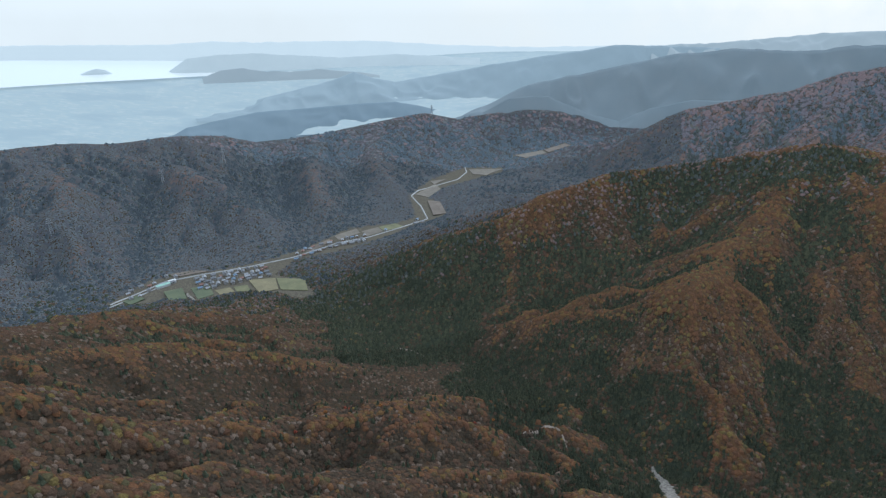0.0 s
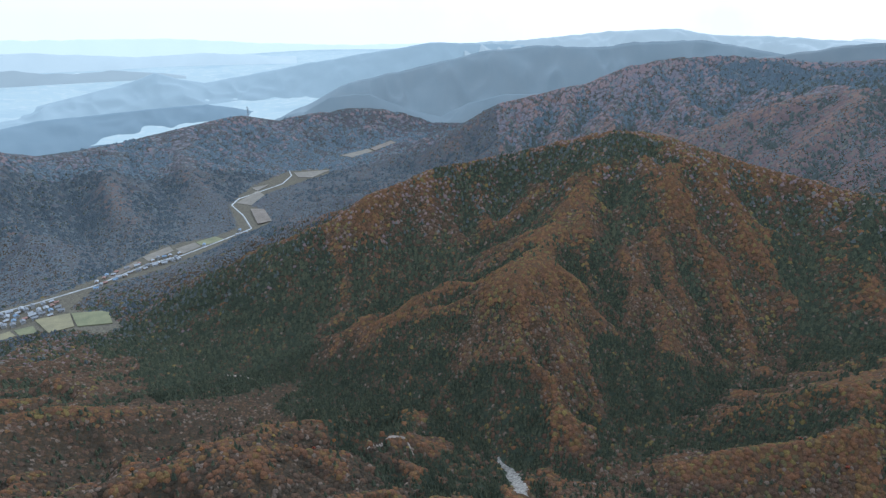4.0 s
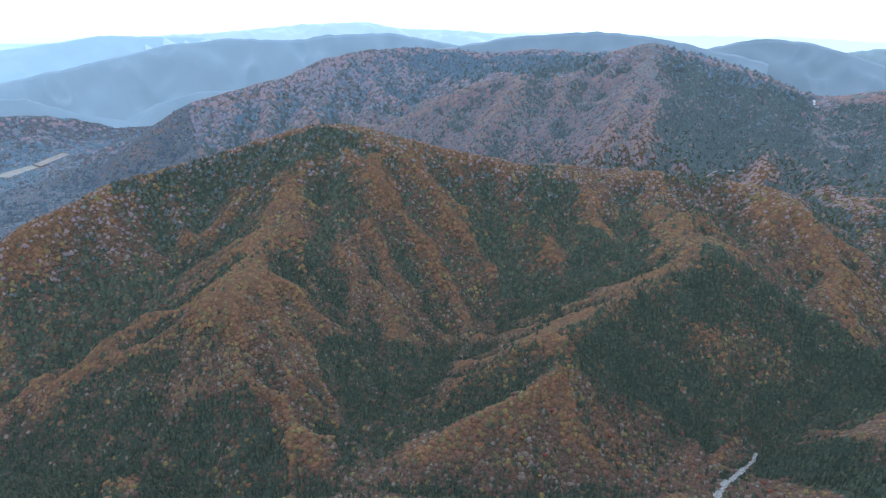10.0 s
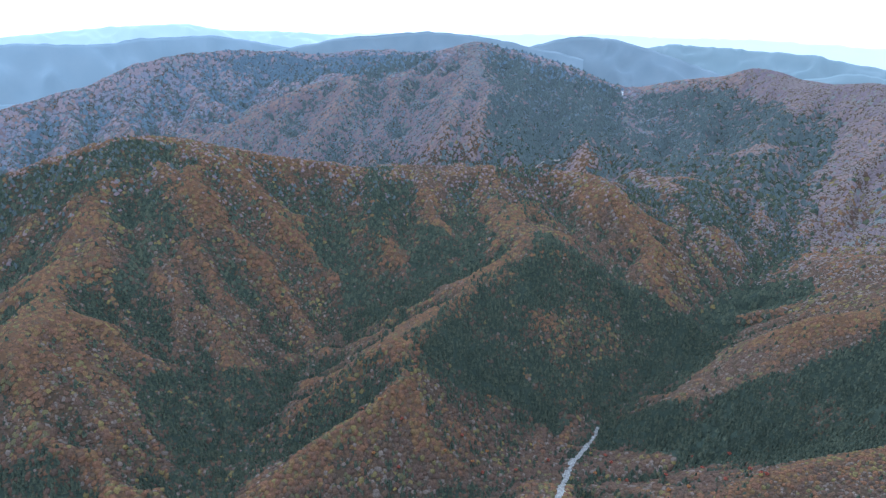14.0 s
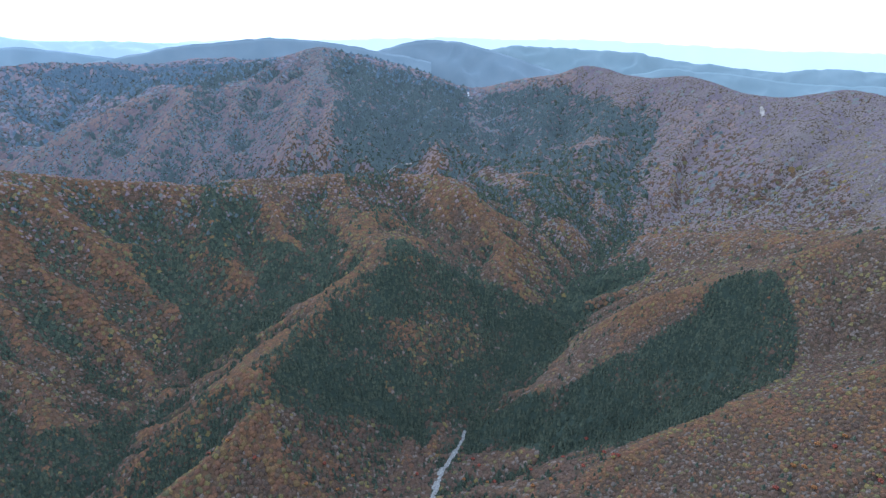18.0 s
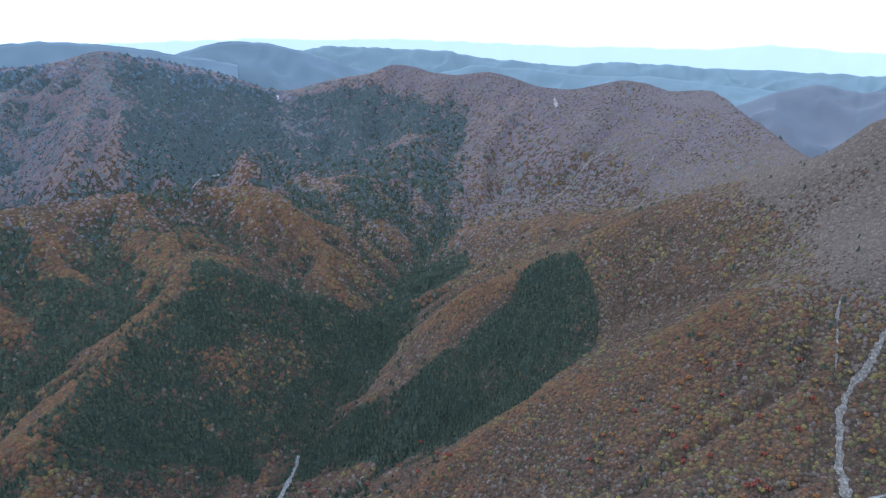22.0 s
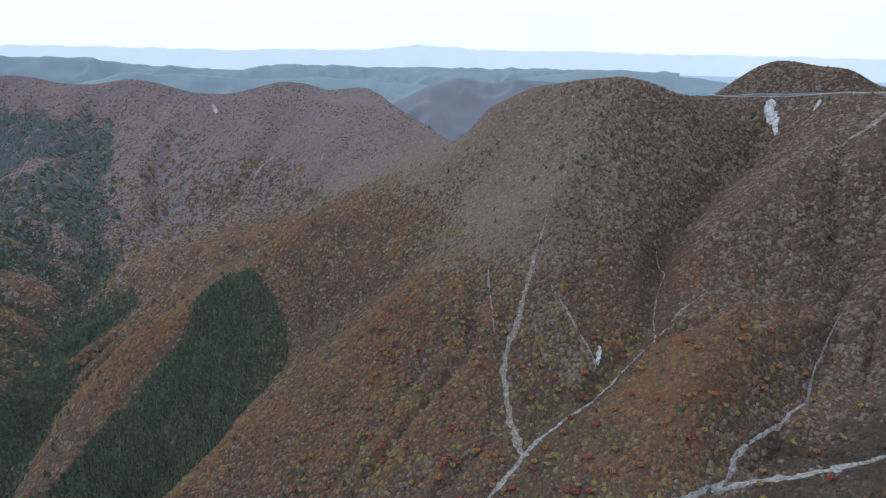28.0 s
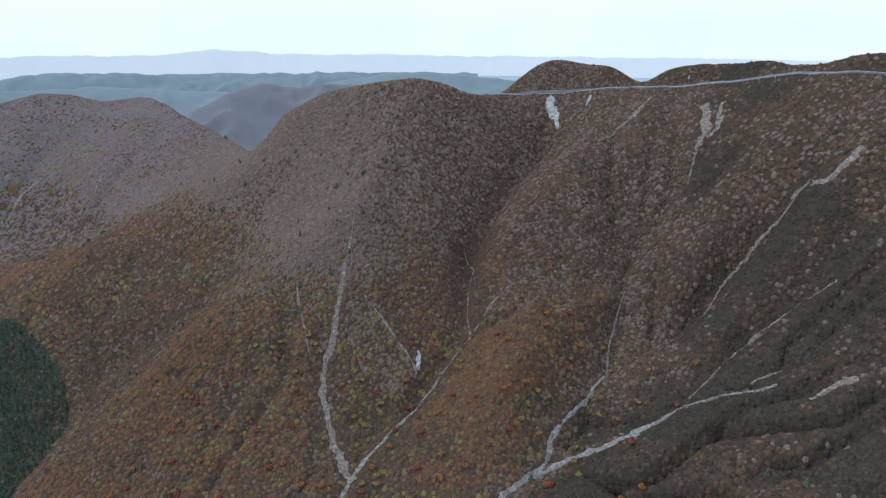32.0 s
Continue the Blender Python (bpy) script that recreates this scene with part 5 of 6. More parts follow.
FAR_CEDARS = [cedar_template(5, i, ((1.0, 0.0, 1.0),)) for i in range(4)]
FARS = [far_template(i) for i in range(6)]


def open_to_view():
    """Ground that can be overlooked from the air above the valley; woods in dead ground are left out."""
    a, d = HEADS[::3], DIST[::3]
    px, py, pz = np.sin(a)[:, None] * d[None], np.cos(a)[:, None] * d[None], HEIGHT[::3, ::3] + 14
    free = np.zeros(px.shape, bool)
    for ex, ey, ez in ((-170, -15, 645), (-95, 35, 636), (0, 0, 625), (60, -75, 620), (76, -140, 612)):
        hid = np.zeros(px.shape, bool)
        for s in np.linspace(0.30, 0.985, 46):
            qx, qy = ex + (px - ex) * s, ey + (py - ey) * s
            hid |= ez + (pz - ez) * s < ground_z(qx, qy)
        free |= ~hid
    wide = np.repeat(np.repeat(free, 3, 0), 3, 1)[:NA, :NR].astype(float)
    return blur(wide, 4) > 0.02


OPEN = open_to_view()


def woods():
    rng = np.random.default_rng(7)
    bins = {}
    for r0, r1, gap, a0, a1 in ((430, 800, 4.4, -50, 100), (430, 800, 3.35, 100, 186), (800, 1020, 4.5, -50, 100), (800, 1020, 3.7, 100, 186), (1020, 1450, 5.4, -50, 186), (1450, 2100, 7.4, -50, 186), (2100, 2750, 10.0, -50, 186), (2750, 3480, 13.5, -50, 120)):
        n = int(radians(a1 - a0) * (r1 * r1 - r0 * r0) / 2 / gap ** 2)
        a = np.radians(rng.uniform(a0, a1, n))
        d = np.sqrt(rng.uniform(r0 * r0, r1 * r1, n))
        x, y = np.sin(a) * d, np.cos(a) * d
        hd = np.degrees(a)
        keep = sample(OPEN, x, y) & ~inside(hd, d, VALLEY) & ~inside(hd, d, VALLEY_B)
        x, y, d = x[keep], y[keep], d[keep]
        keep = np.ones(len(x), bool)
        for cx, cy, cr in CLEAR:
            keep &= (x - cx) ** 2 + (y - cy) ** 2 > cr * cr
        x, y, d = x[keep], y[keep], d[keep]
        z = ground_z(x, y)
        k, zn = kind_of_tree(x, y, z, rng), zone_of(x, y)
        head = np.degrees(np.arctan2(x, y))
        scrub = np.where((head > 150) & (d > 985), 0.6, 1.0)
        # the farther a tree, the likelier it takes the haze-tinted leaf colours
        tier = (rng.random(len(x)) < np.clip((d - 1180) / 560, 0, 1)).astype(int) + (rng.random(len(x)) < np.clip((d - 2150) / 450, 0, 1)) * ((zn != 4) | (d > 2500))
        for kind, zone, far in [(p, q, s) for p in range(7) for q in range(7) for s in range(3)]:
            sel = (k == kind) & (zn == zone) & (tier == far)
            m = int(sel.sum())
            if not m:
                continue
            size = gap * (0.44 + 0.36 * rng.random(m)) * scrub[sel]
            if kind == 0:
                temp = CEDARS if r1 < 1100 else FAR_CEDARS
                rad, tall = size * (1.0 if r1 < 1100 else 1.2), size * (2.4 + 0.9 * rng.random(m)) * (1.0 if r1 < 900 else 0.85 if r1 < 1100 else 0.62 if r1 < 1500 else 0.5 if zone != 4 else 0.32)
            else:
                if kind in (3, 5, 6):
                    size = size * 0.86
                temp = CROWNS if r1 < 900 else FARS
                rad, tall = size * ((1.42 if a0 < 0 else 1.2) if temp is CROWNS else np.where(d[sel] > 1400, 1.6, 1.45)), size * (0.75 + 0.5 * rng.random(m)) * (1.0 if r1 < 1500 else 0.55 if zone != 4 else 0.35)
            v, f = plant(np.stack([x[sel], y[sel]], -1), z[sel] - 0.6, rad, tall, rng.uniform(0, 6.28, m), temp, rng, 0.45 if r1 < 1500 else 0.8)
            bins.setdefault((kind, zone, far), []).append((v, f))
    for (kind, zone, far), parts in sorted(bins.items()):
        base, vs, fs = 0, [], []
        for v, f in parts:
            vs.append(v)
            fs.append(f + base)
            base += len(v)
        mat = HAZED_VALE_LEAF[kind] if zone == 4 and far == 1 and kind in HAZED_VALE_LEAF else (LEAF, HAZED_FAR_LEAF, HAZED_DISTANT_LEAF)[far][kind]
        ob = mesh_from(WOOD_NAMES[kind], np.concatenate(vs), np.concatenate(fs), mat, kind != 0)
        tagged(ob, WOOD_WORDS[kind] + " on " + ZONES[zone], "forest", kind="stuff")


# ---- roads, streams, bare rock ----
M_GRAVEL = surface("pale_river_gravel", [(0.3, (0.065, 0.057, 0.047)), (0.5, (0.125, 0.112, 0.096)), (0.7, (0.19, 0.174, 0.150))], 3, 0.8, 1.6)
M_SCREE = surface("pale_scree", [(0.32, (0.055, 0.043, 0.032)), (0.52, (0.108, 0.088, 0.069)), (0.72, (0.20, 0.170, 0.137))], 2.6, 0.9, 1.2)
M_CHALK = surface("white_fresh_rock", [(0.35, (0.11, 0.10, 0.09)), (0.65, (0.30, 0.285, 0.265))], 5, 0.9, 1.5)
M_ROAD = surface("weathered_asphalt", [(0.3, (0.055, 0.055, 0.055)), (0.7, (0.095, 0.095, 0.092))], 20, 0.2, 1.0)
M_EARTH = surface("bare_earth_track", [(0.3, (0.11, 0.088, 0.07)), (0.7, (0.20, 0.165, 0.135))], 12, 0.5, 2.0)


def along(line, step=5.0):
    """Points every few metres along a line of the plan (heading, distance, width), smoothed a little."""
    out = []
    for (a0, r0, w0), (a1, r1, w1) in zip(line, line[1:]):
        p0, p1 = np.array(plan(a0, r0)), np.array(plan(a1, r1))
        k = max(1, int(np.hypot(*(p1 - p0)) / step))
        for s in np.arange(k) / k:
            out.append((*(p0 + (p1 - p0) * s), w0 + (w1 - w0) * s))
    out.append((*plan(*line[-1][:2]), line[-1][2]))
    o = np.array(out)
    for _ in range(2):
        if len(o) > 3:
            o[1:-1, :2] = o[:-2, :2] / 4 + o[1:-1, :2] / 2 + o[2:, :2] / 4
    return o


def strip(name, line, mat, label, category, seed=1, ragged=0.35, lift=0.9, clear=0.2, gaps=0.0, kind="structure"):
    """A bed of gravel, rock or asphalt lying on the land, with a low rounded section and ragged edges."""
    o = along([(a, r, w) for a, r, w in line], 3.0 if ragged > 0.2 else 5.0)
    d = np.gradient(o[:, :2], axis=0)
    d /= np.maximum(np.hypot(d[:, 0], d[:, 1]), 1e-6)[:, None]
    side = np.stack([d[:, 1], -d[:, 0]], -1)
    rng = np.random.default_rng(seed)
    cross = np.array([-1.0, -0.55, 0.0, 0.55, 1.0])
    rows = []
    wave = rng.normal(0, 1, (len(o) + 4, 2))
    wave = (wave[:-4] + wave[1:-3] + wave[2:-2] + wave[3:-1]) / 2.2
    for (x, y, w), s, (na, nb) in zip(o, side, wave):
        wl, wr = w / 2 * max(0.25, 1 + ragged * na), w / 2 * max(0.25, 1 + ragged * nb)
        off = np.where(cross < 0, cross * max(wl, 0.5), cross * max(wr, 0.5))
        px, py = x + s[0] * off, y + s[1] * off
        z = ground_z(px, py) + np.array([-0.8, lift, lift * 1.15, lift, -0.8]) + ragged * rng.normal(0, 0.5, 5)
        rows.append(np.stack([px, py, z], -1))
        CLEAR.append((x, y, w / 2 + clear))
    v = np.stack(rows)
    f = grid_faces(len(o), 5, False)
    edge = np.isin(np.arange(len(f)) % 4, (0, 3))
    f = f[rng.random(len(f)) >= np.where(edge, gaps, gaps * 0.3)]
    ob = mesh_from(name, v.reshape(-1, 3), f, mat, ragged < 0.1)
    return tagged(ob, label, category, kind=kind)


def streaks(name, line, mat, label, category, seed=1, cover=1.0, clear=0.6, lift=0.5):
    """A bed of loose stone down a slope or along a creek: rough, with ragged edges and holes where growth comes through."""
    o = along(line, 2.2)
    d = np.gradient(o[:, :2], axis=0)
    d /= np.maximum(np.hypot(d[:, 0], d[:, 1]), 1e-6)[:, None]
    side = np.stack([d[:, 1], -d[:, 0]], -1)
    rng = np.random.default_rng(seed)
    n, k = len(o), 11
    def wander(scale, smooth):
        w = rng.normal(0, 1, n + 2 * smooth)
        return np.convolve(w, np.ones(2 * smooth + 1) / math.sqrt(2 * smooth + 1), "valid") * scale
    mid = wander(0.16, 6) * np.minimum(o[:, 2], 6.0) * (1 if n > 4 else 0)
    half_l, half_r = [np.clip(o[:, 2] / 2 * (1 + wander(0.22, 3) + wander(0.22, 1)), 0.3, None) for _ in range(2)]
    cross = np.linspace(-1, 1, k)
    off = mid[:, None] + np.where(cross[None] < 0, cross[None] * half_l[:, None], cross[None] * half_r[:, None])
    px, py = o[:, :1] + side[:, :1] * off, o[:, 1:2] + side[:, 1:] * off
    rough = rng.normal(0, 0.22, (n, k)) + 0.35 * (grain(px, py, 3.0, seed + 200) - 0.5)
    pz = ground_z(px, py) + lift * (1 - cross[None] ** 4) + rough - 0.5 * (np.abs(cross[None]) > 0.95)
    f = grid_faces(n, k, False)
    at = np.abs(np.linspace(-0.9, 0.9, k - 1))[None].repeat(n - 1, 0).ravel()
    patch = grain(px[:-1, :-1].ravel(), py[:-1, :-1].ravel(), 7.0, seed + 300)
    f = f[patch + 0.25 * rng.random(len(f)) < 0.62 * min(cover, 1.7) + 0.55 - 0.62 * at ** 2]
    for x, y, w in o:
        CLEAR.append((x, y, max(0.5, w / 2 + clear)))
    return tagged(mesh_from(name, np.stack([px, py, pz], -1).reshape(-1, 3), f, mat, False), label, category, kind="structure")


STREAMS = {
    "torrent": [(137.5, 520, 5.0), (138.4, 530, 5.0), (140.1, 551, 5.0), (141.7, 579, 4.3), (144.5, 605, 3.6), (147.3, 641, 3.6), (149.0, 665, 3.6), (150.5, 689, 3.2)],
    "torrent_up": [(150.5, 689, 2.2), (150.1, 718, 1.4), (150.2, 748, 1.4), (150.6, 771, 1.8), (149.7, 800, 1.4)],
    "branch": [(150.9, 503, 7.0), (152.7, 515, 6.5), (154.9, 540, 6.0), (156.8, 565, 5.0), (157.3, 585, 4.6), (158.9, 610, 4.3), (160.5, 638, 3.6), (161.6, 653, 2.6), (161.7, 691, 2.0), (162.1, 712, 1.8), (162.8, 744, 1.2)],
    "wide": [(156.4, 555, 6.0), (159.2, 568, 7.0), (161.6, 576, 7.0), (164.2, 587, 6.0), (166.0, 597, 5.0), (167.4, 616, 3.0), (169.0, 613, 2.4), (171.5, 617, 2.4), (173.2, 620, 2.2)],
    "river": [(82.7, 574, 11), (82.8, 598, 11), (83.4, 653, 10), (84.4, 693, 9), (85.4, 720, 8), (86.3, 751, 6), (86.7, 775, 4)],
    "grey_bed": [(23.2, 655, 7), (23.5, 640, 14), (24.0, 618, 17), (24.5, 590, 20), (24.9, 550, 22)],
}
for i, line in enumerate(STREAMS.values()):
    streaks("stream_bed", line, M_GRAVEL, "pale grey gravel stream bed between wooded slopes", "stream bed", 20 + i, 1.5, 0.8)
SCARS = {
    "chute": [(141.1, 805, 1.8), (140.5, 773, 2.8), (140.0, 741, 3.6), (139.5, 716, 6.0), (139.2, 692, 7.0), (138.5, 667, 8.0), (138.2, 641, 7.0), (138.6, 616, 6.5), (139.4, 592, 7.0), (140.2, 569, 11.0), (140.8, 560, 9.0)],
    "chute_b": [(136.2, 739, 2.5), (136.3, 726, 4.0), (136.6, 706, 3.0), (136.9, 684, 2.0), (137.3, 665, 2.0)],
    "chute_c": [(141.6, 721, 2.0), (142.8, 707, 3.0), (144.1, 689, 3.0), (145.2, 674, 4.0), (146.1, 658, 5.0)],
    "high_chute": [(165.9, 667, 1.6), (167.6, 699, 2.0), (168.7, 714, 2.4), (169.4, 740, 3.0), (170.4, 755, 4.0), (171.3, 768, 5.0), (172.2, 774, 4.0), (173.4, 786, 3.0)],
    "high_chute_b": [(173.10, 790, 6), (174.67, 771, 6), (176.27, 791, 8)],
    "low_chute": [(167.7, 624, 2.0), (169.2, 641, 2.6), (170.7, 667, 3.0), (172.1, 680, 4.0), (174.0, 690, 5.0), (176.0, 698, 4.0)],
    "third_chute": [(167.4, 610, 1.6), (169.3, 611, 2.0), (171.6, 631, 2.0), (173.5, 639, 2.4)],
    "diagonal": [(118.3, 725, 1.6), (120.3, 722, 2.0), (123.5, 762, 1.8), (126.5, 765, 1.6), (128.4, 783, 1.2)],
    "ledge": [(175.13, 597, 4), (176.87, 609, 8), (177.58, 610, 5)],
    "band": [(159.8, 875, 3.0), (161.4, 900, 6.0), (162.4, 920, 6.0), (163.5, 945, 4.0)],
    "far_scar": [(110.7, 1377, 3.0), (112.7, 1405, 5.0), (114.1, 1439, 8.0), (114.7, 1456, 6.0), (117.0, 1473, 3.0)],
    "far_scar_b": [(119.5, 1346, 3.0), (119.9, 1366, 6.0), (120.2, 1383, 5.0)],
    "far_scar_c": [(105.8, 1421, 3), (107.6, 1489, 3)],
    "gully_high": [(150.5, 689, 3.0), (152.0, 711, 2.2), (153.2, 718, 1.5), (154.4, 728, 1.0)],
}
for i, (key, line) in enumerate(SCARS.items()):
    streaks("scree_chute", line, M_SCREE, "bare scree chute of broken pale stone on a wooded slope", "rock scar", 50 + i, 0.95 if key == "chute" else 0.75, 0.3)
ROCKS = {
    "white": [(155.9, 990, 8), (156.05, 984, 14), (156.35, 974, 12), (156.65, 964, 7), (156.85, 954, 3)],
    "white_b": [(159.17, 974, 5), (158.84, 958, 3)],
    "white_c": [(167.1, 918, 9.0), (167.2, 888, 12.0), (167.1, 865, 9.0), (166.7, 847, 4.0), (166.4, 821, 2.0)],
    "white_f": [(168.3, 889, 4.0), (168.0, 874, 7.0), (167.4, 865, 5.0)],
    "white_d": [(168.17, 910, 5), (167.90, 877, 3)],
    "white_e": [(146.1, 678, 3.0), (146.2, 669, 6.0), (146.0, 662, 3.0)],
    "spot": [(110.9, 1720, 9), (111.2, 1680, 10)],
    "pass_cut": [(85.5, 2255, 9), (85.6, 2215, 10)],
    "cutting": [(84.9, 1735, 9), (85.5, 1738, 11)],
}
for i, (key, line) in enumerate(ROCKS.items()):
    if key.startswith("white"):
        streaks("rock_face", line, M_CHALK if key in ("white", "white_b", "white_e") else M_SCREE, "pale landslide streaks on a dark slope", "rock face", 80 + i, 1.3)
    else:
        strip("rock_face", line, M_EARTH if key == "spot" else M_CHALK, "white fresh landslide rock on a dark slope", "rock face", 80 + i, 0.4, 1.2, 0.5, 0.10)

RIDGE_ROAD = [(152.0, 992, 3.6), (155.04, 998, 3.6), (157.18, 995, 3.6), (160.5, 984, 3.6), (163.32, 976, 3.6), (167.11, 962, 3.6), (172.22, 918, 3.6), (177.12, 885, 3.6), (181, 878, 3.6)]
strip("road", RIDGE_ROAD, M_ROAD, "narrow grey mountain road along the ridge", "road", 5, 0.02, 1.2, 2.0)
M_RAIL, _n, _l, _b = material("galvanised_rail", 0.5)
_b.inputs["Base Color"].default_value, _b.inputs["Metallic"].default_value = (0.36, 0.35, 0.33, 1), 0.2
M_CONCRETE = surface("weathered_concrete", [(0.3, (0.085, 0.08, 0.073)), (0.7, (0.14, 0.13, 0.12))], 6, 0.3, 1.0)


def thing(name, label, category, group="", kind=""):
    return tagged(new(name), label, category, group, kind)


def part(name, bm, mat, parent, label=""):
    me = bpy.data.meshes.new(name)
    bm.to_mesh(me)
    bm.free()
    me.materials.append(mat)
    ob = new(name, me)
    ob.parent = parent
    if label:
        ob["label"] = label
    return ob


def bar(bm, p, q, w, h=None):
    """A square bar from p to q."""
    p, q = Vector(p), Vector(q)
    d = q - p
    m = Matrix.Translation((p + q) / 2) @ d.to_track_quat("Z", "Y").to_matrix().to_4x4() @ Matrix.Diagonal((w, h or w, d.length, 1))
    bmesh.ops.create_cube(bm, size=1.0, matrix=m)


def block(bm, x, y, z, sx, sy, sz):
    bmesh.ops.create_cube(bm, size=1.0, matrix=Matrix.Translation((x, y, z)) @ Matrix.Diagonal((sx, sy, sz, 1)))


rail_line = along([(a, r - 4.2, w) for a, r, w in RIDGE_ROAD], 8.0)
rail_line = np.column_stack([rail_line[:, :2], ground_z(rail_line[:, 0], rail_line[:, 1]) + 2.2])
guard = thing("guard_rail", "pale steel guard rail along the ridge road", "guard rail", kind="structure")
bm = bmesh.new()
for p, q in zip(rail_line, rail_line[1:]):
    bar(bm, p + (0, 0, 0.75), q + (0, 0, 0.75), 0.12, 0.30)
part("rail", bm, M_RAIL, guard)
for p in rail_line[::2]:
    bm = bmesh.new()
    bar(bm, p + (0, 0, -2.4), p + (0, 0, 0.9), 0.22)
    part("post", bm, M_RAIL, guard)
wall_line = along([(a, r - 5.0, w) for a, r, w in RIDGE_ROAD], 8.0)
kerb = bmesh.new()
for p, q in zip(wall_line, wall_line[1:]):
    a, b = Vector((p[0], p[1], float(ground_z(p[0], p[1])))), Vector((q[0], q[1], float(ground_z(q[0], q[1]))))
    bar(kerb, a + Vector((0, 0, -0.6)), b + Vector((0, 0, -0.6)), 0.6, 1.0)
wall_me = bpy.data.meshes.new("retaining_wall")
kerb.to_mesh(wall_me)
kerb.free()
wall_me.materials.append(M_CONCRETE)
tagged(new("retaining_wall", wall_me), "pale concrete retaining wall under the ridge road", "retaining wall", kind="structure")

# mountain lanes
strip("road", [(66.0, 1650, 5), (69.3, 1605, 5), (72.0, 1560, 5), (74.6, 1527, 5), (76.2, 1532, 5)], M_EARTH, "pale earth forest lane on the saddle", "road", 6, 0.15)
strip("road", [(76.2, 1532, 5), (77.0, 1600, 5), (78.4, 1642, 5), (79.46, 1646, 5), (80.28, 1650, 5)], M_EARTH, "pale earth forest lane across the slope", "road", 7, 0.15)
strip("road", [(5.77, 643, 3), (8.80, 655, 4), (10.96, 658, 4), (11.58, 636, 4)], M_EARTH, "short pale forest track beside the creek", "road", 8, 0.15)
strip("road", [(-4.0, 1033, 5), (-2.4, 1011, 5), (-1.4, 982, 4)], M_EARTH, "short pale clearing in the cedars", "clearing", 9, 0.3)

# ---- village in the valley ----
VILLAGE_ROAD = [(-27.58, 1568, 5.0), (-24.85, 1596, 5.0), (-22.72, 1628, 5.0), (-19.76, 1623, 5.0), (-15.11, 1613, 5.0), (-10.60, 1629, 5.0), (-5.66, 1700, 5.0), (-2.66, 1718, 5.0), (0.53, 1775, 5.8), (2.78, 1823, 5.8), (4.20, 1857, 5.8), (3.93, 2008, 6.5), (3.27, 2137, 6.5), (4.15, 2212, 6.5), (6.33, 2283, 6.5), (8.51, 2363, 6.5), (9.64, 2485, 6.5), (9.58, 2559, 5.8)]
M_PALE_ROAD = surface("sunlit_concrete_road", [(0.3, (0.17, 0.17, 0.17)), (0.7, (0.25, 0.25, 0.24))], 20, 0.2, 1.0)
strip("road", VILLAGE_ROAD, M_PALE_ROAD, "pale main road winding along the valley floor", "road", 10, 0.03, 1.6)
strip("road", [(-27.9, 1552, 5), (-25.2, 1575, 5), (-23.4, 1600, 5)], M_PALE_ROAD, "pale side road at the village edge", "road", 11, 0.03, 1.4)
strip("stream_bed", [(-21.46, 1521, 8), (-21.3, 1490, 10), (-21.16, 1458, 8)], M_GRAVEL, "pale gravel stream bed crossing the fields", "stream bed", 12, 0.3, 1.0)
FIELDS = [
    ([(-15.69, 1519), (-13.2, 1500), (-13.4, 1425), (-15.3, 1430)], 0), ([(-13.1, 1498), (-10.46, 1460), (-10.67, 1388), (-13.2, 1420)], 1),
    ([(-23.21, 1554), (-21.6, 1550), (-21.7, 1478), (-23.16, 1495)], 2), ([(-20.9, 1545), (-19.2, 1540), (-19.3, 1475), (-20.8, 1468)], 2),
    ([(-2.99, 1781), (-1.2, 1808), (-0.8, 1765), (-2.59, 1733)], 3), ([(-1.1, 1808), (0.73, 1831), (1.48, 1791), (-0.7, 1765)], 1),
    ([(3.73, 2158), (6.1, 2300), (6.5, 2223), (5.0, 2111)], 3), ([(4.75, 2060), (6.0, 2040), (6.29, 1900), (4.9, 1885)], 4),
    ([(9.93, 2526), (13.38, 2529), (11.5, 2420), (10.2, 2440)], 3), ([(-22.43, 1675), (-20.02, 1664), (-18.6, 1635), (-21.26, 1640)], 4),
    ([(-19.04, 1499), (-17.6, 1498), (-17.4, 1466), (-18.74, 1467)], 0), ([(5.58, 2341), (7.37, 2368), (6.01, 2290)], 3),
    ([(-26.6, 1562), (-25.2, 1578), (-24.9, 1545), (-26.2, 1530)], 2), ([(-17.3, 1496), (-16.0, 1490), (-16.0, 1450), (-17.2, 1462)], 1),
    ([(-9.2, 1675), (-6.5, 1740), (-6.2, 1715), (-9.0, 1655)], 4), ([(-5.9, 1765), (-3.4, 1810), (-3.2, 1765), (-5.6, 1722)], 3),
    ([(14.8, 2720), (17.6, 2835), (18, 2780), (15.8, 2665)], 3), ([(17.8, 2838), (20.0, 3005), (20.5, 2960), (18.2, 2785)], 4),
]
FIELD_TONES = [("pale_stubble", (0.10, 0.090, 0.055), (0.145, 0.125, 0.072)), ("yellow_green_meadow", (0.080, 0.082, 0.046), (0.115, 0.110, 0.060)), ("green_meadow", (0.055, 0.066, 0.042), (0.08, 0.090, 0.052)),
               ("tan_paddy", (0.085, 0.076, 0.062), (0.125, 0.108, 0.086)), ("brown_paddy", (0.078, 0.064, 0.052), (0.12, 0.10, 0.08))]
FIELD_MATS = [surface(n, [(0.3, a), (0.7, b)], 25, 0.3, 3.0) for n, a, b in FIELD_TONES]
FIELD_WORDS = ["pale stubble field", "yellow-green grass field", "green meadow", "tan dry rice paddy", "brown ploughed paddy"]
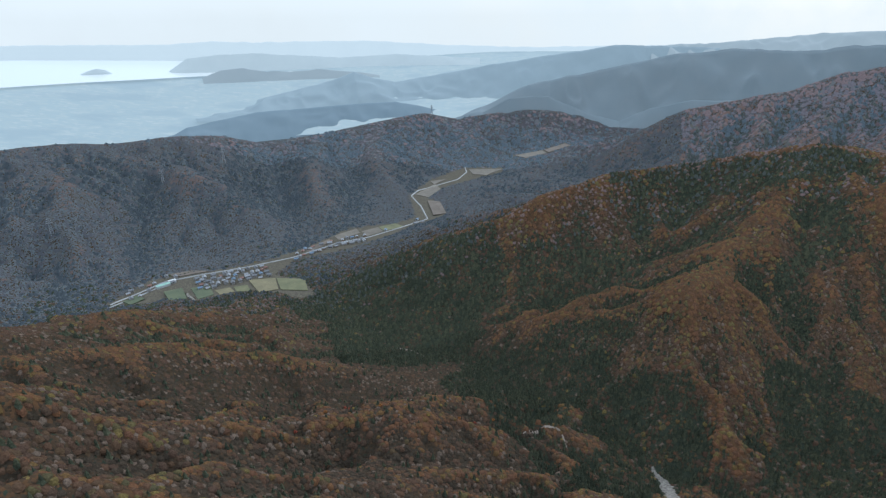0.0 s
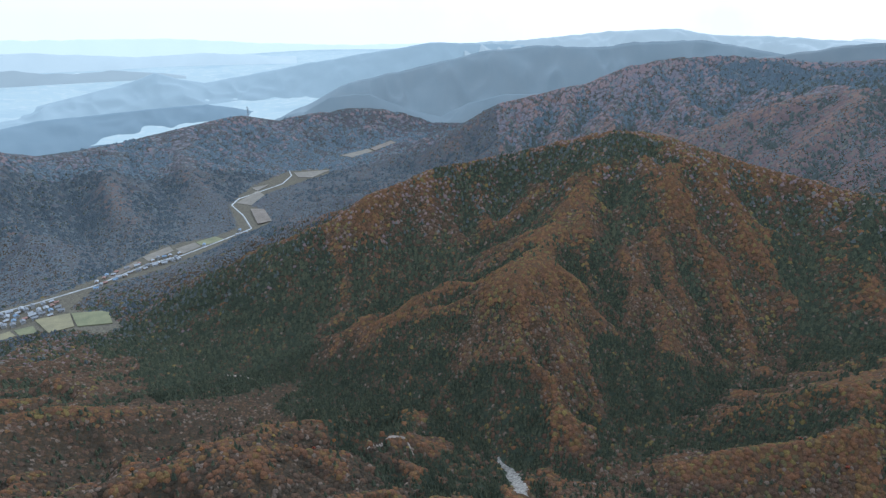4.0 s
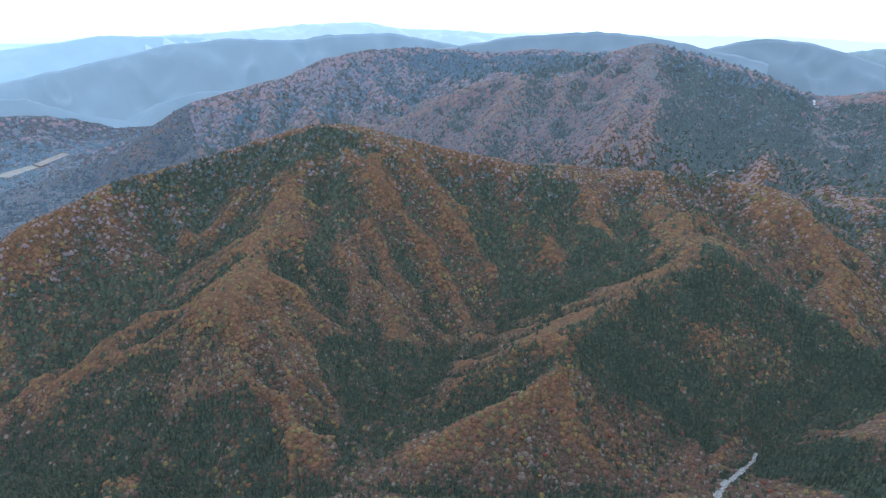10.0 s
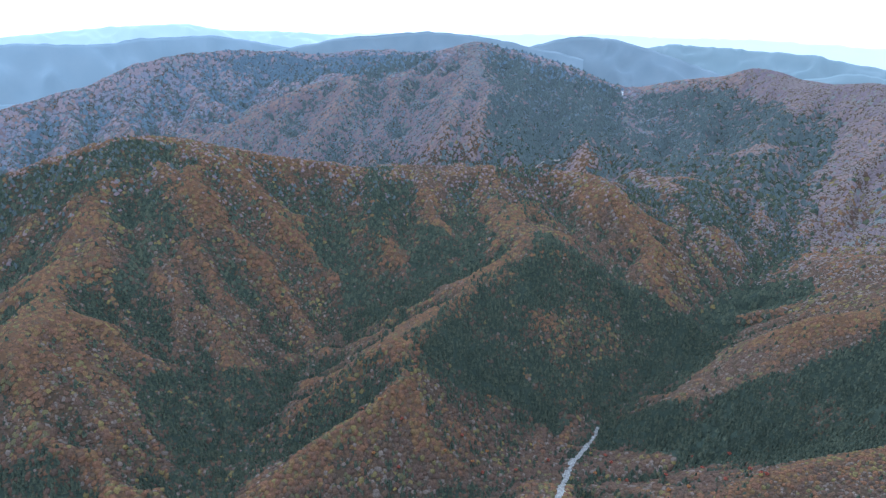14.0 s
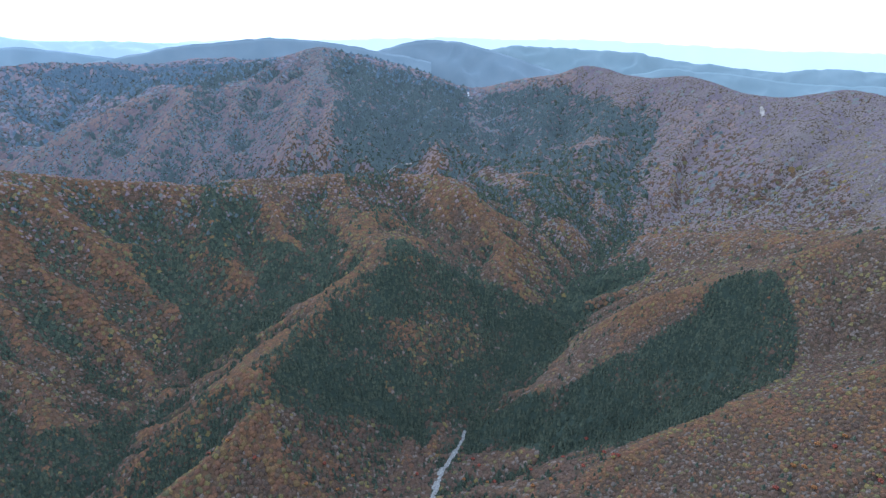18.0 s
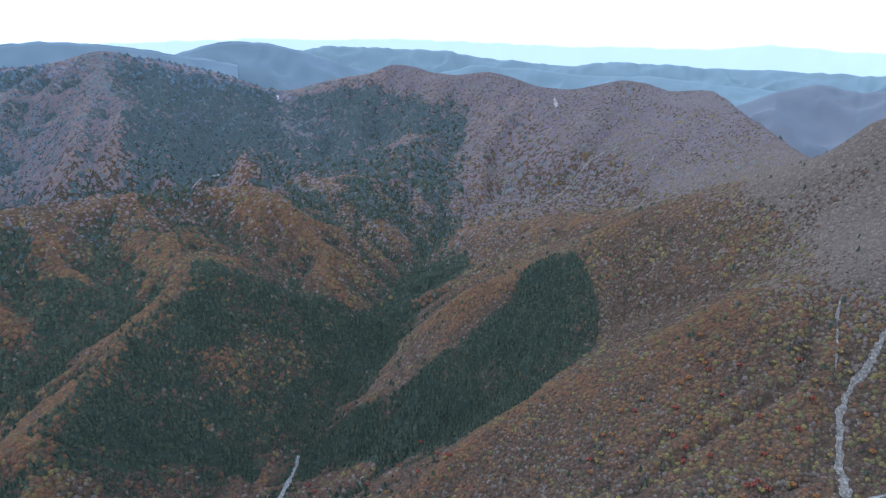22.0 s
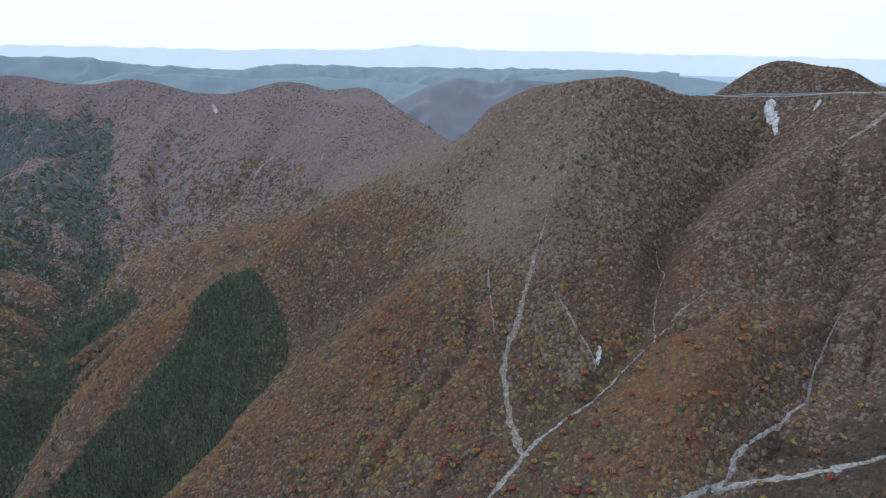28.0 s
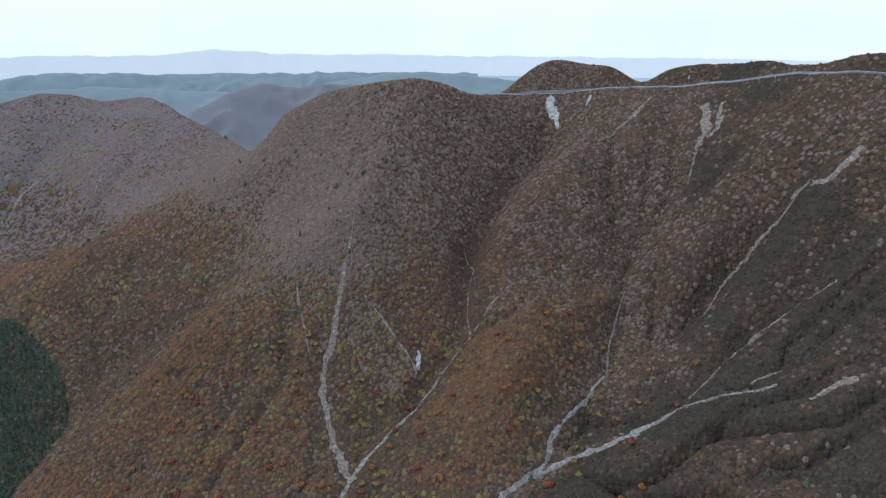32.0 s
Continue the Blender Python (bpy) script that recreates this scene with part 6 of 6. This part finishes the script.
for corners, tone in FIELDS:
    bm = bmesh.new()
    ring = [plan(a, r) for a, r in corners]
    base = max(float(ground_z(np.array(x), np.array(y))) for x, y in ring)
    low = [bm.verts.new((x, y, base - 2.0)) for x, y in ring]
    top = [bm.verts.new((x, y, base + 0.7)) for x, y in ring]
    bm.faces.new(top)
    for i in range(len(ring)):
        bm.faces.new((low[i - 1], low[i], top[i], top[i - 1]))
    bmesh.ops.recalc_face_normals(bm, faces=bm.faces)
    me = bpy.data.meshes.new("field")
    bm.to_mesh(me)
    bm.free()
    me.materials.append(FIELD_MATS[tone])
    tagged(new("field", me), FIELD_WORDS[tone] + " on the valley floor", "field", kind="structure")

M_WALLS = [surface("plaster_wall", [(0.3, (0.17, 0.165, 0.155)), (0.7, (0.26, 0.25, 0.24))], 3, 0.1, 0.5), surface("timber_wall", [(0.3, (0.14, 0.10, 0.075)), (0.7, (0.22, 0.17, 0.13))], 2, 0.2, 0.5)]
M_ROOFS = [surface("grey_roof_tiles", [(0.3, (0.075, 0.077, 0.082)), (0.7, (0.13, 0.132, 0.138))], 2, 0.4, 0.4, 0.5), surface("silver_roof_tiles", [(0.3, (0.13, 0.133, 0.138)), (0.7, (0.20, 0.203, 0.208))], 2, 0.4, 0.4, 0.4),
           surface("rust_red_roof", [(0.3, (0.12, 0.07, 0.058)), (0.7, (0.17, 0.095, 0.075))], 2, 0.3, 0.4, 0.5), surface("blue_roof", [(0.3, (0.08, 0.11, 0.15)), (0.7, (0.11, 0.15, 0.20))], 2, 0.3, 0.4, 0.5)]
M_PANE, _n, _l, _b = material("dark_window_glass", 0.15)
_b.inputs["Base Color"].default_value = (0.03, 0.035, 0.04, 1)


def gable(bm, w, d, z0, z1, over=0.9, thick=0.35):
    """A pitched roof with eaves."""
    for s in (-1, 1):
        p = [(-w / 2 - over, s * (d / 2 + over), z0 - 0.3), (w / 2 + over, s * (d / 2 + over), z0 - 0.3), (w / 2 + over, 0, z1), (-w / 2 - over, 0, z1)]
        up = [bm.verts.new((x, y, z + thick)) for x, y, z in p]
        dn = [bm.verts.new((x, y, z)) for x, y, z in p]
        bm.faces.new(up)
        bm.faces.new(dn[::-1])
        for i in range(4):
            bm.faces.new((dn[i - 1], dn[i], up[i], up[i - 1]))
    bmesh.ops.recalc_face_normals(bm, faces=bm.faces)


def house(w, d, h, wall, roof, label):
    ob = thing("house", label, "house", "village houses")
    bm = bmesh.new()
    block(bm, 0, 0, h / 2 - 0.5, w, d, h + 1)
    for s in (-1, 1):
        v = [bm.verts.new(p) for p in ((s * w / 2, -d / 2, h), (s * w / 2, d / 2, h), (s * w / 2, 0, h + d * 0.28))]
        bm.faces.new(v)
    part("wall", bm, M_WALLS[wall], ob)
    bm = bmesh.new()
    gable(bm, w, d, h, h + d * 0.30)
    part("roof", bm, M_ROOFS[roof], ob, ("grey tiled", "silver-grey tiled", "rust-red metal", "blue metal")[roof] + " gable roof")
    bm = bmesh.new()
    block(bm, w / 2 - 2.5, 0, h + d * 0.30 + 0.3, 0.8, 0.8, 0.8)
    part("ridge_vent", bm, M_ROOFS[roof], ob)
    for s in (-1, 1):
        for x in (-w / 4, w / 4):
            bm = bmesh.new()
            block(bm, x, s * (d / 2 + 0.03), h * 0.55, 1.8, 0.1, 1.3)
            part("window", bm, M_PANE, ob)
    bm = bmesh.new()
    block(bm, 0, -d / 2 - 0.04, 1.0, 1.6, 0.1, 2.0)
    part("door", bm, M_WALLS[1], ob)
    return ob


HOUSES = [house(12, 8.5, 5.5, 0, 0, "two-storey white plaster house with grey tiled roof"), house(10, 7.5, 4.0, 1, 1, "timber house with pale silver-grey tiled roof"),
          house(14, 9, 5.0, 0, 1, "large plaster farmhouse with pale silver roof"), house(9, 7, 3.6, 1, 2, "small timber house with rust-red roof"), house(11, 8, 4.6, 0, 3, "plaster house with blue metal roof")]
rng = np.random.default_rng(12)
spots, first = [], {}
for n, corners in ((46, [(-20.15, -13.6), (1518, 1600)]), (30, [(-10.6, -2.7), (0, 0)]), (12, [(-26.8, -20.9), (0, 0)]), (4, [(-1.5, 6.0), (0, 0)])):
    tries = 0
    while n and tries < 4000:
        tries += 1
        a = rng.uniform(*corners[0])
        road_r = np.interp(a, [p[0] for p in VILLAGE_ROAD[:11]], [p[1] for p in VILLAGE_ROAD[:11]])
        r = rng.uniform(*corners[1]) if corners[1][0] else road_r + rng.choice((-1, 1)) * rng.uniform(11, 30)
        x, y = plan(a, r)
        if abs(r - road_r) < 9 or not inside(np.array([a]), np.array([r]), VALLEY)[0] or any((x - p) ** 2 + (y - q) ** 2 < 15 ** 2 for p, q in spots):
            continue
        spots.append((x, y))
        k = int(rng.choice(5, p=(0.38, 0.22, 0.20, 0.10, 0.10)))
        m = pose(x, y, float(ground_z(np.array(x), np.array(y))), 0, 0, -a + rng.choice((0, 90)) + rng.normal(0, 12))
        if k in first:
            copy_thing(HOUSES[k], m)
        else:
            first[k] = True
            HOUSES[k].matrix_basis = m
        n -= 1
for k in range(5):
    if k not in first:
        HOUSES[k].matrix_basis = pose(*plan(-17, 1580), 5)

# long hall with a mint-green roof and a white hall beside it
M_MINT = surface("mint_roof", [(0.3, (0.16, 0.26, 0.215)), (0.7, (0.21, 0.31, 0.26))], 5, 0.1, 1.0, 0.5)
M_WHITE = surface("white_cladding", [(0.3, (0.34, 0.345, 0.34)), (0.7, (0.44, 0.445, 0.44))], 5, 0.1, 1.0, 0.6)
for (a, r), w, d, h, mat, words in (((-22.95, 1600), 34, 13, 6, M_MINT, "long hall with a mint-green metal roof"), ((-22.1, 1612), 18, 12, 7, M_WHITE, "white school hall with a pale roof")):
    hall = thing("hall", words, "hall")
    bm = bmesh.new()
    block(bm, 0, 0, h / 2 - 0.5, w, d, h + 1)
    part("wall", bm, M_WHITE, hall)
    bm = bmesh.new()
    gable(bm, w, d, h, h + 2.2, 0.6)
    part("roof", bm, mat, hall)
    hall.matrix_basis = pose(*plan(a, r), 5, 0, 0, -a + 12)
spots += [plan(-22.95, 1600), plan(-22.1, 1612)]

# power pylons on the hills beyond the village
M_STEEL, _n, _l, _b = material("pylon_steel", 0.5)
_b.inputs["Base Color"].default_value, _b.inputs["Metallic"].default_value = (0.22, 0.23, 0.24, 1), 0.3


def pylon(h):
    ob = thing("power_pylon", "tall grey steel lattice power pylon on a wooded ridge", "pylon", "power line pylons")
    b, t = h * 0.085, h * 0.022
    for sx in (-1, 1):
        for sy in (-1, 1):
            bm = bmesh.new()
            bar(bm, (sx * b, sy * b, -3), (sx * t, sy * t, h), 0.55)
            part("leg", bm, M_STEEL, ob)
    for z, w in ((0.68, 0.17), (0.80, 0.14), (0.92, 0.11)):
        bm = bmesh.new()
        bar(bm, (-h * w, 0, h * z), (h * w, 0, h * z), 0.8)
        bar(bm, (-h * w, 0, h * z), (0, 0, h * (z + 0.05)), 0.4)
        bar(bm, (h * w, 0, h * z), (0, 0, h * (z + 0.05)), 0.4)
        part("cross_arm", bm, M_STEEL, ob)
    bm = bmesh.new()
    for k in range(9):
        z0, z1 = h * k / 9, h * (k + 1) / 9
        r0, r1 = b + (t - b) * k / 9, b + (t - b) * (k + 1) / 9
        for s in (-1, 1):
            bar(bm, (-r0, s * r0, z0), (r1, s * r1, z1), 0.3)
            bar(bm, (r0, s * r0, z0), (-r1, s * r1, z1), 0.3)
            bar(bm, (s * r0, -r0, z0), (s * r1, r1, z1), 0.3)
            bar(bm, (s * r0, r0, z0), (s * r1, -r1, z1), 0.3)
    part("bracing", bm, M_STEEL, ob)
    return ob


for a, r, h, turn in ((-13.84, 2365, 62, 20), (-19.58, 2164, 48, 30), (-29.27, 1899, 46, 35), (7.04, 3150, 52, 10)):
    x, y = plan(a, r)
    pylon(h).matrix_basis = pose(x, y, float(ground_z(np.array(x), np.array(y))), 0, 0, turn)
    CLEAR.append((x, y, 7.0))

# shelter and monument beside the ridge road
shelter = thing("roadside_shelter", "small pale concrete shelter beside the ridge road", "shelter")
bm = bmesh.new()
block(bm, 0, 0, 1.0, 6, 4, 4.0)
part("wall", bm, M_CONCRETE, shelter)
bm = bmesh.new()
block(bm, 0, 0, 3.2, 7, 5, 0.4)
part("roof", bm, M_CONCRETE, shelter)
x, y = plan(158.9, 995)
shelter.matrix_basis = pose(x, y, float(ground_z(np.array(x), np.array(y))) + 0.5, 0, 0, 20)
marker = thing("stone_marker", "white stone marker on the bank above the road", "marker stone")
bm = bmesh.new()
bmesh.ops.create_cone(bm, cap_ends=True, segments=6, radius1=1.5, radius2=0.6, depth=5, matrix=Matrix.Translation((0, 0, 2)))
part("stone", bm, M_CHALK, marker)
x, y = plan(165.95, 975)
marker.matrix_basis = pose(x, y, float(ground_z(np.array(x), np.array(y))), 0, 0, 0)

# bright single maples on the near slopes: trunk, limbs, crown of clumps
M_BARK = surface("grey_bark", [(0.3, (0.07, 0.06, 0.05)), (0.7, (0.13, 0.11, 0.09))], 1.0, 0.6, 0.3)
MAPLE_TONES = [("scarlet", [(0.2, (0.095, 0.027, 0.018)), (0.8, (0.135, 0.040, 0.024))]), ("orange", [(0.2, (0.115, 0.050, 0.018)), (0.8, (0.15, 0.068, 0.024))]), ("golden", [(0.2, (0.10, 0.072, 0.024)), (0.8, (0.14, 0.10, 0.032))])]


def maple(tone, stops, seed):
    r = random.Random(seed)
    ob = thing("maple_tree", tone + " autumn maple standing among brown woods", "tree", "bright autumn maples")
    bm = bmesh.new()
    bmesh.ops.create_cone(bm, cap_ends=True, segments=7, radius1=0.35, radius2=0.14, depth=5.0, matrix=Matrix.Translation((0, 0, 1.5)))
    for k in range(4):
        a = k * 1.6 + r.random()
        bar(bm, (0, 0, 2.6 + 0.3 * k), (1.9 * math.cos(a), 1.9 * math.sin(a), 4.6 + 0.3 * k), 0.14)
    part("trunk", bm, M_BARK, ob)
    bm = bmesh.new()
    for k in range(26):
        a, q = r.uniform(0, 6.28), math.sqrt(r.random()) * 2.3
        c = Matrix.Translation((q * math.cos(a), q * math.sin(a), 4.6 + r.uniform(-1.5, 1.8) * (1 - q / 3.4))) @ pose(0, 0, 0, r.uniform(0, 360), r.uniform(0, 360)) @ Matrix.Diagonal((r.uniform(0.6, 1.15), r.uniform(0.6, 1.15), r.uniform(0.45, 0.9), 1))
        bmesh.ops.create_icosphere(bm, subdivisions=1, radius=1.0, matrix=c)
    part("crown", bm, foliage(tone + "_maple_leaves", stops, 30, 0.7, 0.8), ob)
    return ob


MAPLES = [maple(t, s, i) for i, (t, s) in enumerate(MAPLE_TONES)]
rng = np.random.default_rng(33)
used = [False] * 3
for a, r, k in [(103.6, 613, 0)] + [(rng.uniform(118, 168), rng.uniform(520, 700), int(rng.integers(0, 3))) for _ in range(150)] + [(rng.uniform(58, 105), rng.uniform(585, 720), int(rng.integers(0, 3))) for _ in range(36)] + [(rng.uniform(-30, 5), rng.uniform(600, 760), int(rng.integers(0, 3))) for _ in range(18)]:
    x, y = plan(a, r)
    if any((x - cx) ** 2 + (y - cy) ** 2 < (cr + 1) ** 2 for cx, cy, cr in CLEAR):
        continue
    m = pose(x, y, float(ground_z(np.array(x), np.array(y))) - 1.6, 0, 0, rng.uniform(0, 360))
    CLEAR.append((x, y, 2.6))
    if used[k]:
        copy_thing(MAPLES[k], m)
    else:
        MAPLES[k].matrix_basis, used[k] = m, True
lake_sheet(-48, -4, "pale still lake with a painted glow of white sky")

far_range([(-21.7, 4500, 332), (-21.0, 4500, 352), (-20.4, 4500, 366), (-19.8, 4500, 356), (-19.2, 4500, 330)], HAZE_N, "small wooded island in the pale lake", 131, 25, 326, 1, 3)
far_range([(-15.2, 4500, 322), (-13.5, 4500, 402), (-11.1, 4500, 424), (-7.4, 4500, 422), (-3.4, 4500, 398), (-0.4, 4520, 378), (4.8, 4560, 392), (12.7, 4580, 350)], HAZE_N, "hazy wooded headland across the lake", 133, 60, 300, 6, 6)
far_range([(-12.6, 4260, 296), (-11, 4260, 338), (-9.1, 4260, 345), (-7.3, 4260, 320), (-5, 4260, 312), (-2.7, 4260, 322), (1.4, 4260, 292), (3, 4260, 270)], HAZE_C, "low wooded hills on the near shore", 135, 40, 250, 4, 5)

woods()
